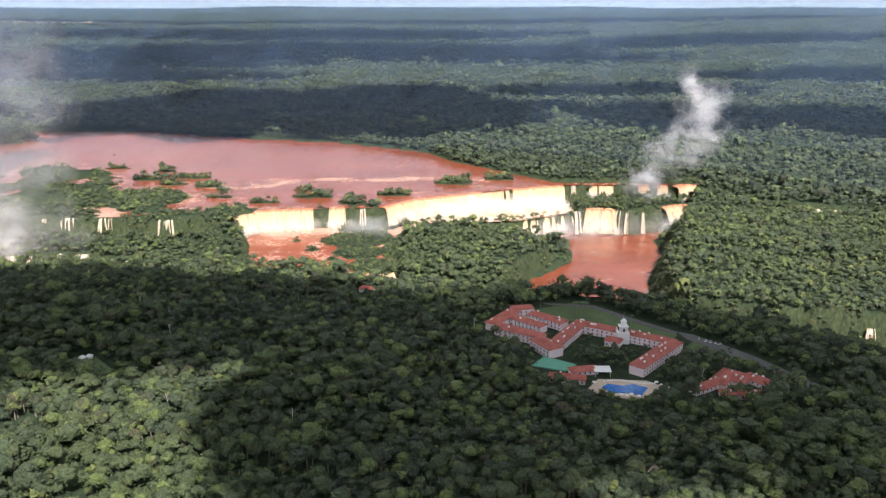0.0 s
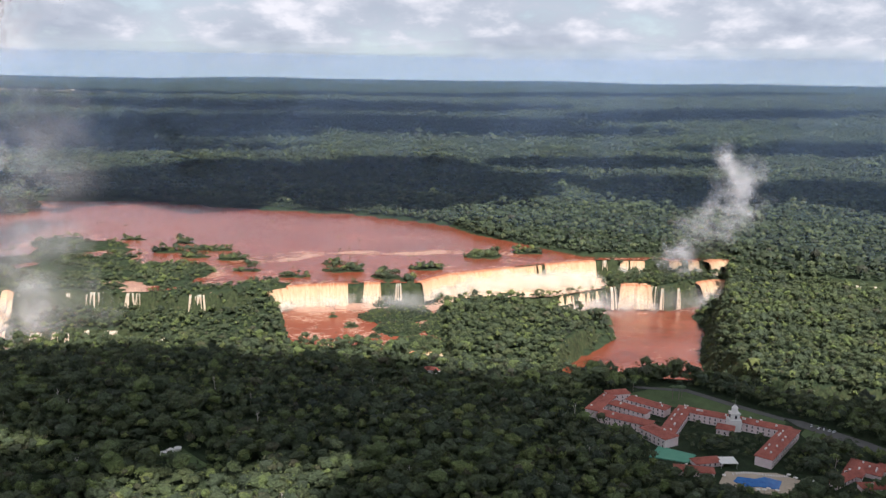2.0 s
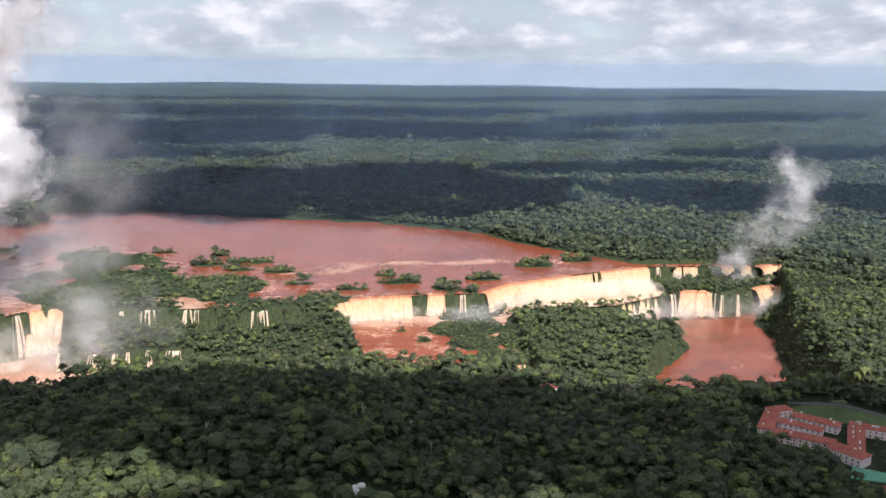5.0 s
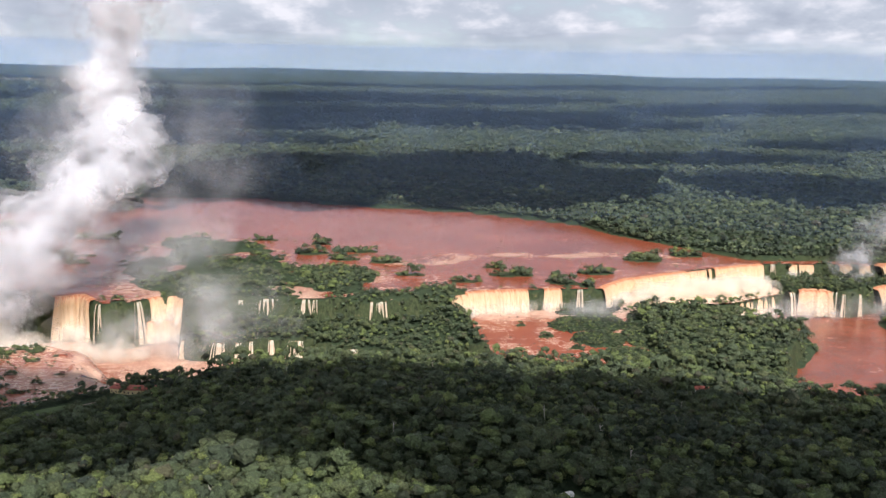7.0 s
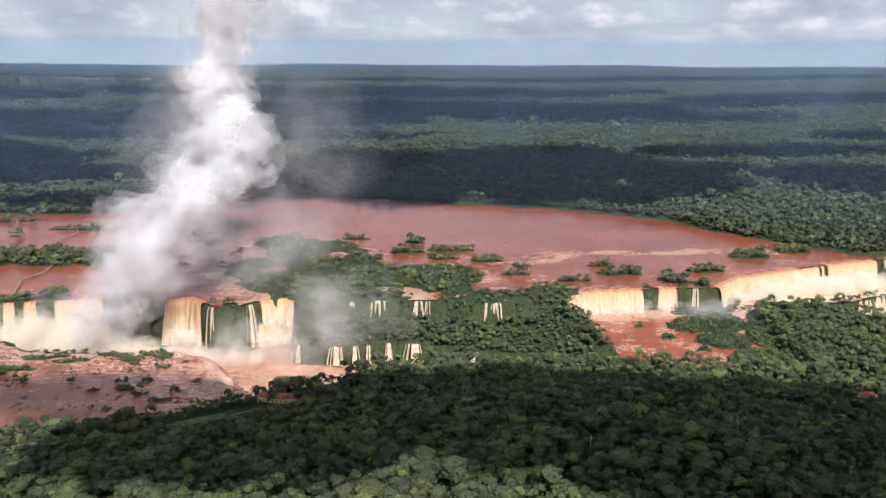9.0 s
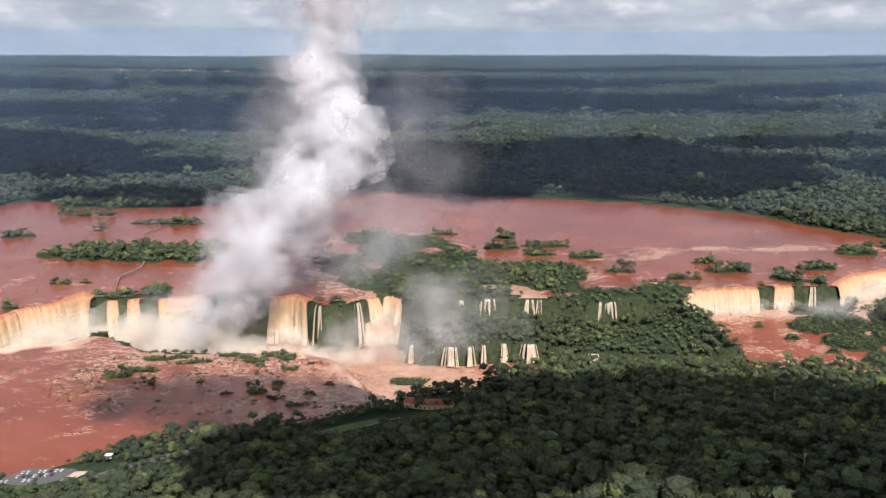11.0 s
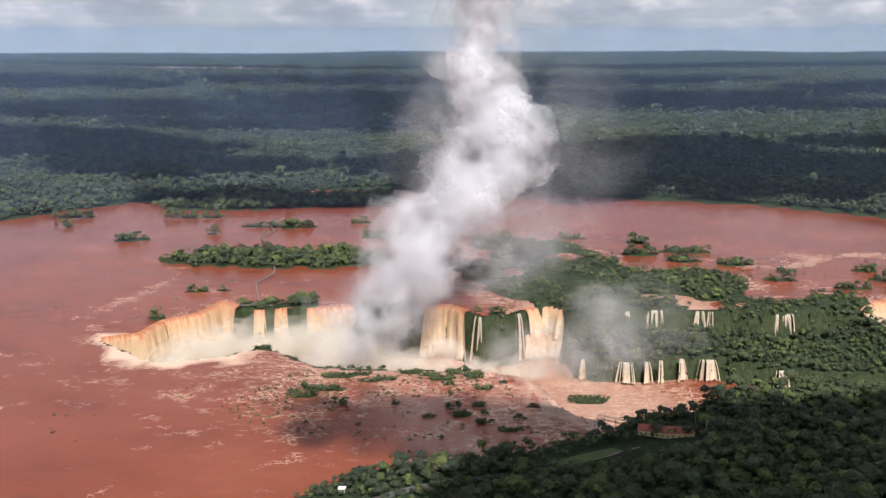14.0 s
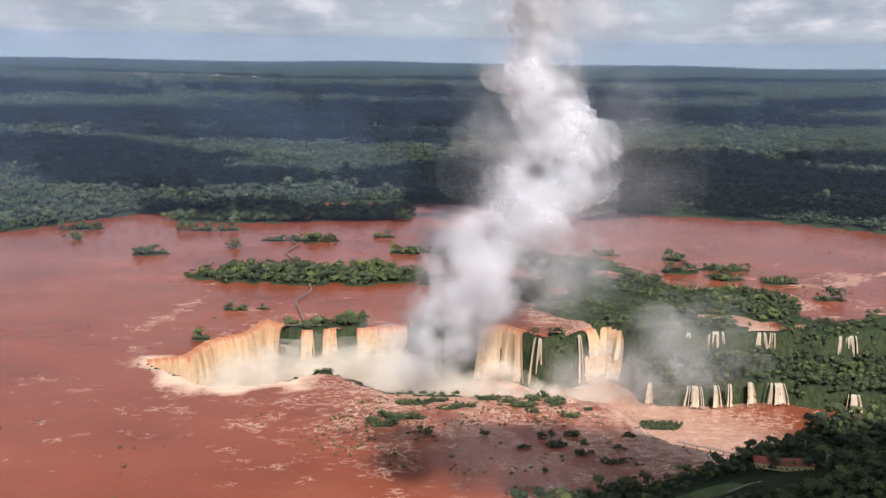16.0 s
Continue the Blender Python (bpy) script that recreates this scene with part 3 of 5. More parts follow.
lx = np.arange(-1280, 1605, 12.0)
ly = np.arange(560, 1560, 12.0)
LX, LY = np.meshgrid(lx, ly)
lm = grid_mesh("lower_river", LX, LY, np.full(LX.shape, -63.0), sdf(GORGE, LX, LY) > -6, river_mat)
co = np.zeros(len(lm.vertices) * 3, np.float32)
lm.vertices.foreach_get("co", co)
co = co.reshape(-1, 3) / K
foam_sheet("lower_river", lm, 0.5 * step(190, 30, np.hypot(co[:, 0] + 670, co[:, 1] - 1120)) + 0.1 + 0.5 * step(120, 10, -sdf(FAR_LIP + [(-1213, 1700), (485, 1700)], co[:, 0].astype(float), co[:, 1].astype(float))), "silt-red river at the bottom of the gorge")

px = np.arange(-350, 250, 6.0)
py = np.arange(1130, 1540, 6.0)
PX, PY = np.meshgrid(px, py)
pool_keep = ((sdf(POOL, PX, PY) > 6) | ((PY > 1310) & (sdf(POOL, PX, PY) > -3))) & (sdf(GORGE, PX, PY) > -2)
pm = grid_mesh("pool", PX, PY, np.clip(-29.5 - (1345 - PY) * 0.09, -52, -29) + 0.8 * rough(PX, PY, 9), pool_keep, river_mat)
pool_x = np.zeros(len(pm.vertices) * 3, np.float32)
pm.vertices.foreach_get("co", pool_x)
pool_x, pool_y = pool_x[0::3] / K, pool_x[1::3] / K
foam_sheet("pool", pm, 0.10 + 0.34 * rough(pool_x.astype(float), pool_y.astype(float), 26) + 0.45 * step(1285, 1345, pool_y) + 0.4 * step(-80, 40, pool_x), "foaming red rapids below the curved falls")

cx = np.arange(-815, -600, 4.0)
cy = np.arange(945, 1135, 4.0)
CX, CY = np.meshgrid(cx, cy)
CZ = height(CX, CY)
chute = (sdf(GORGE, CX, CY) > -9) & (CZ > -63) & (CX + 0.55 * (CY - 1000) < -668)
cm = grid_mesh("cascade", CX, CY, CZ + 0.9 + 1.6 * rough(CX, CY, 7), chute, river_mat)
cc = np.zeros(len(cm.vertices) * 3, np.float32)
cm.vertices.foreach_get("co", cc)
cc = cc.reshape(-1, 3).astype(float) / K
foam_sheet("cascade", cm, 0.18 + 0.75 * rough(*(cc[:, :2].T / np.array([[9.0], [22.0]]) * 9.0), 11), "foaming red cascade at the end of the rock slab")


# ---- waterfalls ----
def arc(points, gap):
    """Points along a broken line, about gap apart."""
    p = np.array(points, float)
    seg = np.hypot(*(p[1:] - p[:-1]).T)
    s = np.concatenate([[0], np.cumsum(seg)])
    t = np.linspace(0, s[-1], max(3, int(s[-1] / gap) + 1))
    return np.stack([np.interp(t, s, p[:, 0]), np.interp(t, s, p[:, 1])], 1), t


def waterfall(lip, drop_to, label, out=6.0, mat=None, start=None, seed=0, spread=0.0, broken=False, gaps=0.5):
    """A curtain of water that bends over its lip and falls, with strands and a ragged foot."""
    rs = np.random.RandomState(seed + 11)
    xy, t = arc(lip, 0.7 if broken else 1.6)
    n, rows = len(xy), 14
    tang = np.gradient(xy, axis=0)
    tang /= np.hypot(*tang.T)[:, None] + 1e-9
    side = np.stack([tang[:, 1], -tang[:, 0]], 1)
    mid = xy.mean(0) + side.mean(0) * 12
    if sdf(GORGE, np.array([mid[0]]), np.array([mid[1]]))[0] < sdf(GORGE, np.array([xy.mean(0)[0] - side.mean(0)[0] * 12]), np.array([xy.mean(0)[1] - side.mean(0)[1] * 12]))[0]:
        side = -side
    if start is not None and side.mean(0)[1] > 0:
        side = -side
    top = water_level(xy[:, 1]) - 0.8 if start is None else np.full(n, float(start))
    wav = np.convolve(rs.rand(n + 24), np.ones(13) / 13, "same")[12:-12] + 0.35 * np.convolve(rs.rand(n + 8), np.ones(4) / 4, "same")[4:-4]
    xy = xy + side * ((wav - wav.mean()) * (3.0 if broken else 9.0))[:, None]
    strand = np.convolve(rs.rand(n + 8), np.ones(5) / 5, "same")[4:-4] + 0.5 * rs.rand(n)
    foot = drop_to + 3.0 * rs.rand(n)
    co, uv = [], []
    for k in range(0 if broken else -2, rows):
        f = max(k, 0) / (rows - 1)
        z = top + (foot - top) * f ** 1.25 if k >= 0 else top + 0.35
        o = (out * math.sqrt(f) * (0.35 + 1.1 * strand) + 0.9 * rs.rand(n) * f + 1.0) if k >= 0 else np.full(n, 1.0 + 4.0 * k)
        shift = tang * ((t / t[-1] - 0.5) * spread * f)[:, None]
        p = xy + side * np.asarray(o)[:, None] + shift
        co.append(np.column_stack([p, z + 0.0 * t]))
        uv.append(np.column_stack([t * 0.35, np.full(n, f)]))
    co, uv = np.concatenate(co), np.concatenate(uv)
    m = rows if broken else rows + 2
    idx = np.arange(n * m).reshape(m, n)
    q = np.stack([idx[:-1, :-1], idx[1:, :-1], idx[1:, 1:], idx[:-1, 1:]], -1).reshape(-1, 4)
    if broken:
        # separate strands with rock showing between them
        thick = np.convolve(rs.rand(n + 10), np.ones(5) / 5, "same")[5:-5]
        open_col = thick[:-1] < np.quantile(thick, gaps)
        open_col[[0, -1]] = False
        ragged = (rs.rand(m - 1, n - 1) < 0.03) & (np.arange(m - 1)[:, None] > 6)
        q = q[~(open_col[None, :] | ragged).reshape(-1)]
    return tagged(new("waterfall", poly_mesh("waterfall", co, q, mat or fall_mat, uv=uv)), label, "waterfall", "falls along the gorge")


for k, (lip, zb, lab, out, st, spread) in enumerate(FALLS):
    waterfall(lip, zb, lab, out, fall_mat if lab == BIG else thin_fall_mat, st, k, spread if lab == BIG else 1.2 * spread + 1, lab != BIG or len(lip) == 3 and abs(lip[-1][0] - lip[0][0]) < 50, 0.34 if lab != BIG else 0.08)


# ---- forest ----
def ico(sub):
    bm = bmesh.new()
    bmesh.ops.create_icosphere(bm, subdivisions=sub, radius=1)
    v = np.array([p.co for p in bm.verts])
    f = np.array([[p.index for p in q.verts] for q in bm.faces])
    bm.free()
    return v, f


def crown_shape(rs, sub, lobes, cut=-0.25):
    """An uneven crown of leafy lobes of several sizes, open below."""
    v, f = ico(sub)
    f = f[v[f][:, :, 2].mean(1) > cut]
    used = np.unique(f)
    m = np.zeros(len(v), int)
    m[used] = np.arange(len(used))
    v, f = v[used], m[f]
    vs, fs = [], []
    for k in range(lobes):
        a, far = rs.rand() * 6.283, (0.0 if k == 0 else 0.28 + 0.3 * rs.rand())
        r = rs.uniform(0.6, 0.8) if k == 0 else rs.uniform(0.3, 0.55)
        c = np.array([math.cos(a) * far, math.sin(a) * far, 0.25 - 0.5 * far * far + 0.22 * rs.normal()])
        vs.append(c + v * (r * (1 + 0.2 * rs.normal(size=len(v))))[:, None] * rs.uniform(0.85, 1.15, 3))
        fs.append(f + k * len(v))
    return np.concatenate(vs), np.concatenate(fs)


def tufts(rs, count, size):
    """Loose leaf sprays standing out of a crown."""
    d = rs.normal(size=(count, 3))
    d[:, 2] = np.abs(d[:, 2]) * 0.9 - 0.15
    d /= np.linalg.norm(d, axis=1)[:, None]
    c = d * (0.9 + 0.22 * rs.rand(count))[:, None]
    off = rs.normal(size=(count, 3, 3)) * size
    v = (c[:, None] + off).reshape(-1, 3)
    return v, np.arange(count * 3).reshape(-1, 3)


def join_shapes(a, b):
    return np.concatenate([a[0], b[0]]), np.concatenate([a[1], b[1] + len(a[0])])


def forest(name, pts, zs, radius, shapes, mat, label, seed, squash=(0.6, 0.95), smooth=False):
    """Many crowns in one mesh."""
    rs = np.random.RandomState(seed)
    pick = rs.randint(0, len(shapes), len(pts))
    cos, fs, tints, base = [], [], [], 0
    for s, (v, f) in enumerate(shapes):
        k = np.where(pick == s)[0]
        if not len(k):
            continue
        a = rs.rand(len(k)) * 2 * math.pi
        rr = radius[k]
        ca, sa = np.cos(a) * rr, np.sin(a) * rr
        h = rr * rs.uniform(*squash, len(k))
        vx = pts[k, 0:1] + v[None, :, 0] * ca[:, None] - v[None, :, 1] * sa[:, None]
        vy = pts[k, 1:2] + v[None, :, 0] * sa[:, None] + v[None, :, 1] * ca[:, None]
        vz = zs[k, None] + v[None, :, 2] * h[:, None]
        cos.append(np.stack([vx, vy, vz], -1).reshape(-1, 3))
        fs.append((f[None] + (np.arange(len(k)) * len(v))[:, None, None] + base).reshape(-1, 3))
        tints.append(np.repeat(rs.rand(len(k)), len(v)))
        base += len(k) * len(v)
    me = poly_mesh(name, np.concatenate(cos), np.concatenate(fs), mat, smooth)
    me.attributes.new("tint", "FLOAT", "POINT").data.foreach_set("value", np.concatenate(tints).astype(np.float32))
    return tagged(new(name, me), label, "forest", kind="stuff")


def scatter(x0, x1, y0, y1, gap, seed):
    rs = np.random.RandomState(seed)
    xs, ys = np.meshgrid(np.arange(x0, x1, gap), np.arange(y0, y1, gap))
    xs = xs + (np.arange(xs.shape[0]) % 2)[:, None] * gap * 0.5
    p = np.stack([xs, ys], -1).reshape(-1, 2)
    return p + (rs.rand(*p.shape) - 0.5) * gap * 0.95


LAWN = [(86, 790), (128, 806), (156, 792), (218, 726), (262, 676), (304, 606), (288, 598), (250, 655), (236, 648), (212, 664), (206, 696), (168, 718), (128, 744), (100, 752)]
CLEARINGS = [LAWN, [(70, 648), (86, 670), (113, 651), (138, 640), (166, 622), (196, 606), (178, 588), (148, 578), (108, 592), (78, 616), (84, 634)], [(190, 588), (206, 612), (232, 636), (262, 616), (254, 594), (210, 582)],
             [(-778, 884), (-738, 904), (-704, 918), (-640, 915), (-630, 905), (-650, 890), (-700, 886)], [(-1010, 790), (-985, 832), (-940, 832), (-905, 828), (-905, 800)], [(-140, 970), (-84, 956), (-72, 912), (-112, 906)],
             [(-312, 640), (-290, 656), (-262, 628), (-278, 612)]]
CHUTE = [(-815, 1100), (-770, 1125), (-700, 1120), (-640, 1090), (-655, 1010), (-700, 965), (-760, 945), (-800, 1040)]
CLEARINGS.append(CHUTE)
CLEARINGS.append([(598, 1362), (655, 1345), (650, 1312), (606, 1322)])
# middle lines of the hotel's ranges, with width, wall and roof height and number of roof vents
RANGES = [((44, 727), (68, 762), 12, 6.8, 2.2, 2), ((66, 764), (86, 768), 11, 8.0, 2.6, 0), ((84, 756), (112, 730), 12, 6.8, 2.2, 3), ((50, 722), (88, 696), 13, 7.0, 2.4, 1),
          ((66, 745), (92, 722), 11, 6.6, 2.0, 2), ((82, 690), (96, 666), 15, 8.0, 2.6, 1), ((94, 676), (124, 726), 12, 6.8, 2.2, 8), ((121, 730), (163, 706), 12, 7.4, 2.4, 8),
          ((163, 706), (200, 682), 12, 7.4, 2.4, 7), ((202, 684), (156, 630), 13, 7.6, 2.4, 10)]


def off_ranges(x, y):
    best = np.full(np.shape(x), 1e9)
    for (ax, ay), (bx, by), *_ in RANGES + [((144, 696), (162, 692))]:
        h = np.clip(((x - ax) * (bx - ax) + (y - ay) * (by - ay)) / ((bx - ax) ** 2 + (by - ay) ** 2), 0, 1)
        best = np.minimum(best, np.hypot(x - ax - h * (bx - ax), y - ay - h * (by - ay)))
    return best


def wooded(x, y):
    """Where trees stand: land above the water, not too steep, clear of lawns and buildings."""
    z = height(x, y)
    wl = water_level(y)
    river, gorge = sdf(RIVER, x, y), sdf(GORGE, x, y)
    slope = np.abs(height(x + 4, y) - z) + np.abs(height(x, y + 4) - z)
    ok = (slope < 7.5) & ~((river > -3) & (gorge < 3) & (z < wl + 0.4)) & ~((gorge > 0) & (z < -58))
    pool = sdf(POOL, x, y)
    ok &= ~((pool > -2) & (gorge > -2))
    for poly in CLEARINGS:
        ok &= sdf(poly, x, y) < -2
    ok &= off_ranges(x, y) > 12
    return ok, z


rs = np.random.RandomState(3)
near_shapes = [join_shapes(crown_shape(rs, 1, 5), tufts(rs, 40, 0.12)) for _ in range(9)]
mid_shapes = [join_shapes(crown_shape(rs, 1, 3, 0.0), tufts(rs, 24, 0.13)) for _ in range(9)]
far_shapes = [crown_shape(rs, 1, 1, 0.05) for _ in range(6)]
plain_shapes = [crown_shape(rs, 1, 1, 0.3) for _ in range(6)]


def plant(name, area, gap, shapes, mat, label, seed, radius, where, lift=(0.55, 1.1), big=0.12, shore=0.75):
    p = scatter(*area, gap, seed)
    p = p[where(p[:, 0], p[:, 1])]
    ok, z = wooded(p[:, 0], p[:, 1])
    p, z = p[ok], z[ok]
    rs = np.random.RandomState(seed + 1)
    r = radius * (0.62 + 0.62 * rs.rand(len(p))) * np.where(rs.rand(len(p)) < big, 1.5, 1.0)
    r = r * (0.72 + 0.6 * rough(p[:, 0], p[:, 1], 31) * (0.5 + rough(p[:, 0], p[:, 1], 140)))
    # small growth at the water's edge and on the islets
    r = r * np.where((sdf(RIVER, p[:, 0], p[:, 1]) > 2) & (sdf(GORGE, p[:, 0], p[:, 1]) < 0), shore, 1.0)
    r = r * np.where((sdf(RIVER, p[:, 0], p[:, 1]) > 2) & (p[:, 1] > 1840), 1.7, 1.0)
    # lower growth along the banks and in the hotel's courts
    r = r * np.where((sdf(RIVER, p[:, 0], p[:, 1]) > -75) & (p[:, 1] < 1000) & (p[:, 0] < -600), 0.72, 1.0)
    r = r * np.where(off_ranges(p[:, 0], p[:, 1]) < 26, 0.62, 1.0)
    z = z + r * rs.uniform(*lift, len(p)) * np.where(r > radius, 1.5, 1.0)
    forest(name, p, z, r, shapes, mat, label, seed)
    return len(p)


def seen_from_path(x, y):
    """The wedge of land that the flight ever looks over."""
    return (y > 395) & (x < 120 + 0.56 * y) & (x > -1000 - 0.62 * (y - 250))


def hillside(x, y):
    return seen_from_path(x, y) & (y < 1050) & (sdf(GORGE, x, y) < 40) & (sdf(RIGHT_TIER, x, y) < 0)


def strip(x, y):
    """The stretch of hill that the flight passes nearest."""
    return (y + 0.31 * x > 446) & (y + 0.31 * x < 466) & (x > -760) & (x < 300)


plant("near_forest", (-1150, 620, 400, 1080), 6.9, near_shapes, leaf_near, "dense dark green rainforest on the hill", 21, 5.0, lambda x, y: hillside(x, y) & (y + 0.31 * x < 640) & ((y + 0.31 * x > 428) | (y > 425) & (x > -470)) & ~strip(x, y), (0.6, 1.2))
plant("hill_forest", (-1150, 620, 400, 1080), 6.6, mid_shapes, leaf_near, "dense dark green rainforest down to the gorge", 26, 4.7, lambda x, y: hillside(x, y) & (y + 0.31 * x >= 640), (0.6, 1.2))
plant("gorge_forest", (-860, 1500, 860, 1560), 6.8, mid_shapes, leaf_near, "green rainforest on ledges and islands of the gorge", 22, 4.5,
      lambda x, y: seen_from_path(x, y) & (((sdf(GORGE, x, y) >= 0) & (y > 1050)) | (sdf(RIGHT_TIER, x, y) >= 0)))
plant("river_woods", (-900, -320, 1270, 1760), 7.4, mid_shapes, leaf_near, "green woods between the river's side channels", 27, 4.0, lambda x, y: (sdf(WOODS, x, y) > -20) & (rough(x, y, 21) > 0.3 + 0.22 * step(-600, -700, x)), (0.0, 0.6), shore=1.0)
plant("rim_thickets", (-1180, 490, 1240, 1580), 5.4, mid_shapes, leaf_near, "green thickets on the brink between the falls", 28, 3.6, lambda x, y: (np.abs(sdf(GORGE, x, y) + 3) < 9) & (from_lips(x, y) > 13) & (sdf(WOODS, x, y) < 0), (0.1, 0.6), shore=1.0)
plant("islet_thickets", (-1720, 180, 1240, 2050), 6.0, mid_shapes, leaf_near, "low green thickets on river islets", 23, 5.2, lambda x, y: (on_islets(x, y, ISLETS + ISLETS2) > 0) & (rough(x, y, 9) > 0.25), (0.0, 0.7), 0.25, 1.0)
FARSIDE = lambda x, y: seen_from_path(x, y) & (sdf(RIVER, x, y) < -2) & (sdf(RIGHT_TIER, x, y) < 0) & (sdf(GORGE, x, y) < 0) & (sdf(WOODS, x, y) < -20)
def crags(x, y):
    """Steep faces of the gorge away from the falling water."""
    z = height(x, y)
    slope = np.abs(height(x + 4, y) - z) + np.abs(height(x, y + 4) - z)
    return (slope > 3.5) & (z > -62) & (from_lips(x, y) > 17) & (sdf(CHUTE, x, y) < 0) & ((y > 1205) | (x > -1060)) & (sdf(GORGE, x, y) > -12) & (rough(x, y, 17) > 0.42)


p = scatter(-1260, 1300, 860, 1570, 4.6, 81)
p = p[seen_from_path(p[:, 0], p[:, 1])]
p = p[crags(p[:, 0], p[:, 1])]
for lip, _, _, _, head, _ in FALLS:
    c = np.mean(lip, 0)
    if head is not None:
        p = p[np.hypot((p[:, 0] - c[0]) / (abs(lip[-1][0] - lip[0][0]) / 2 + 6), (p[:, 1] - c[1]) / 22) > 1]
rs = np.random.RandomState(82)
forest("cliff_shrubs", p, height(p[:, 0], p[:, 1]) + 0.5, 2.6 + 2.0 * rs.rand(len(p)), mid_shapes, leaf_near, "shrubs and creepers clinging to the basalt cliffs", 83)
# rocks and tussocks that break the river's surface
p = scatter(-1700, 160, 900, 2000, 9.0, 91)
inriver = (sdf(RIVER, p[:, 0], p[:, 1]) > 6) & (sdf(GORGE, p[:, 0], p[:, 1]) < -8) & (on_islets(p[:, 0], p[:, 1], ISLETS + ISLETS2 + BUSHES) < 0) & (sdf(WOODS, p[:, 0], p[:, 1]) < -5)
shoals = 0.6 * step(110, 20, np.abs(p[:, 1] - 1540 - 0.1 * (p[:, 0] + 200))) * (p[:, 0] > -620) + 0.35 * step(260, 30, -sdf(WOODS, p[:, 0], p[:, 1])) + 1.3 * step(130, 30, np.hypot((p[:, 0] + 880) / 1.6, p[:, 1] - 1040)) + 0.16
rs = np.random.RandomState(92)
p = p[inriver & (rs.rand(len(p)) < shoals * 0.48) & (rough(p[:, 0], p[:, 1], 60) > 0.4)]
forest("river_tussocks", p, water_level(p[:, 1]) - 0.3, 0.9 + 2.4 * rs.rand(len(p)) ** 2, mid_shapes, leaf_near, "small rocks and grassy tussocks standing in the river", 93, (0.35, 0.7))
p = scatter(-1140, -700, 930, 1130, 5.0, 95)
slab_d = np.hypot((p[:, 0] + 860) / 2.1, p[:, 1] - 1030)
rs = np.random.RandomState(96)
p = p[(sdf(RIVER, p[:, 0], p[:, 1]) > 3) & (sdf(GORGE, p[:, 0], p[:, 1]) < -3) & (slab_d < 100) & (rough(p[:, 0], p[:, 1], 19) + 0.35 * rough(p[:, 0], p[:, 1], 60) > 0.76) & (rs.rand(len(p)) < 0.75)]
forest("slab_tussocks", p, water_level(p[:, 1]) - 0.2, 0.7 + 1.9 * rs.rand(len(p)) ** 2, mid_shapes, leaf_near, "dark tussocks and stones scattered on the wet slab", 97, (0.35, 0.7))
p = scatter(-235, -45, 1140, 1360, 4.6, 101)
p = p[(on_islets(p[:, 0], p[:, 1], HUMMOCKS) > 0.12)]
rs = np.random.RandomState(102)
forest("hummock_thickets", p, height(p[:, 0], p[:, 1]) + 1.0, 1.8 + 1.8 * rs.rand(len(p)), mid_shapes, leaf_near, "green thickets on hummocks among the rapids", 103)
p = scatter(-730, -650, 1140, 1185, 3.6, 111)
p = p[on_islets(p[:, 0], p[:, 1], LOW_ISLET) > 0.1]
forest("low_scrub", p, np.full(len(p), -61.6), 1.6 + 1.2 * rs.rand(len(p)), mid_shapes, leaf_near, "bright green scrub on an islet below the falls", 112, (0.4, 0.7))
p = scatter(-330, -60, 1150, 1350, 6.0, 104)
p = p[(sdf(POOL, p[:, 0], p[:, 1]) > 6) & (rough(p[:, 0], p[:, 1], 22) > 0.55) & (rs.rand(len(p)) < 0.3)]
forest("rapids_rocks", p, np.clip(-29.5 - (1345 - p[:, 1]) * 0.09, -52, -29), 0.8 + 1.6 * rs.rand(len(p)) ** 2, mid_shapes, wet_rock, "wet brown rocks in the foaming rapids", 105, (0.4, 0.8))
p = scatter(-830, -640, 940, 1130, 4.5, 106)
cz = height(p[:, 0], p[:, 1])
ok = (sdf(CHUTE, p[:, 0], p[:, 1]) > 0) & (sdf(GORGE, p[:, 0], p[:, 1]) > -14) & (cz > -60) & (rough(p[:, 0], p[:, 1], 15) > 0.5) & (rs.rand(len(p)) < 0.5)
forest("cascade_rocks", p[ok], cz[ok] + 0.6, 0.8 + 1.9 * rs.rand(ok.sum()) ** 2, mid_shapes, wet_rock, "wet brown rocks in the cascade below the slab", 107, (0.45, 0.9))
plant("slab_bushes", (-1100, -760, 930, 1180), 3.0, mid_shapes, leaf_near, "low dark bushes on the wet rock slab", 29, 2.3, lambda x, y: on_islets(x, y, BUSHES) > 0, (0.1, 0.5), shore=1.0)
plant("far_forest", (-3300, 2600, 1230, 3200), 11.5, far_shapes, leaf_far, "rainforest plain beyond the river", 24, 7.6, FARSIDE, (0.3, 0.8))
plant("bank_thickets", (-2300, 520, 1500, 2220), 6.5, mid_shapes, leaf_far, "green thickets along the far river bank", 30, 5.0, lambda x, y: (sdf(RIVER, x, y) > -15) & (sdf(RIVER, x, y) < 1) & (sdf(GORGE, x, y) < -10), (-0.1, 0.6), shore=1.0)
plant("plain_forest", (-4800, 3700, 3200, 5600), 21.0, plain_shapes, leaf_far, "rainforest plain reaching towards the skyline", 25, 13.0, FARSIDE, (0.0, 0.3))


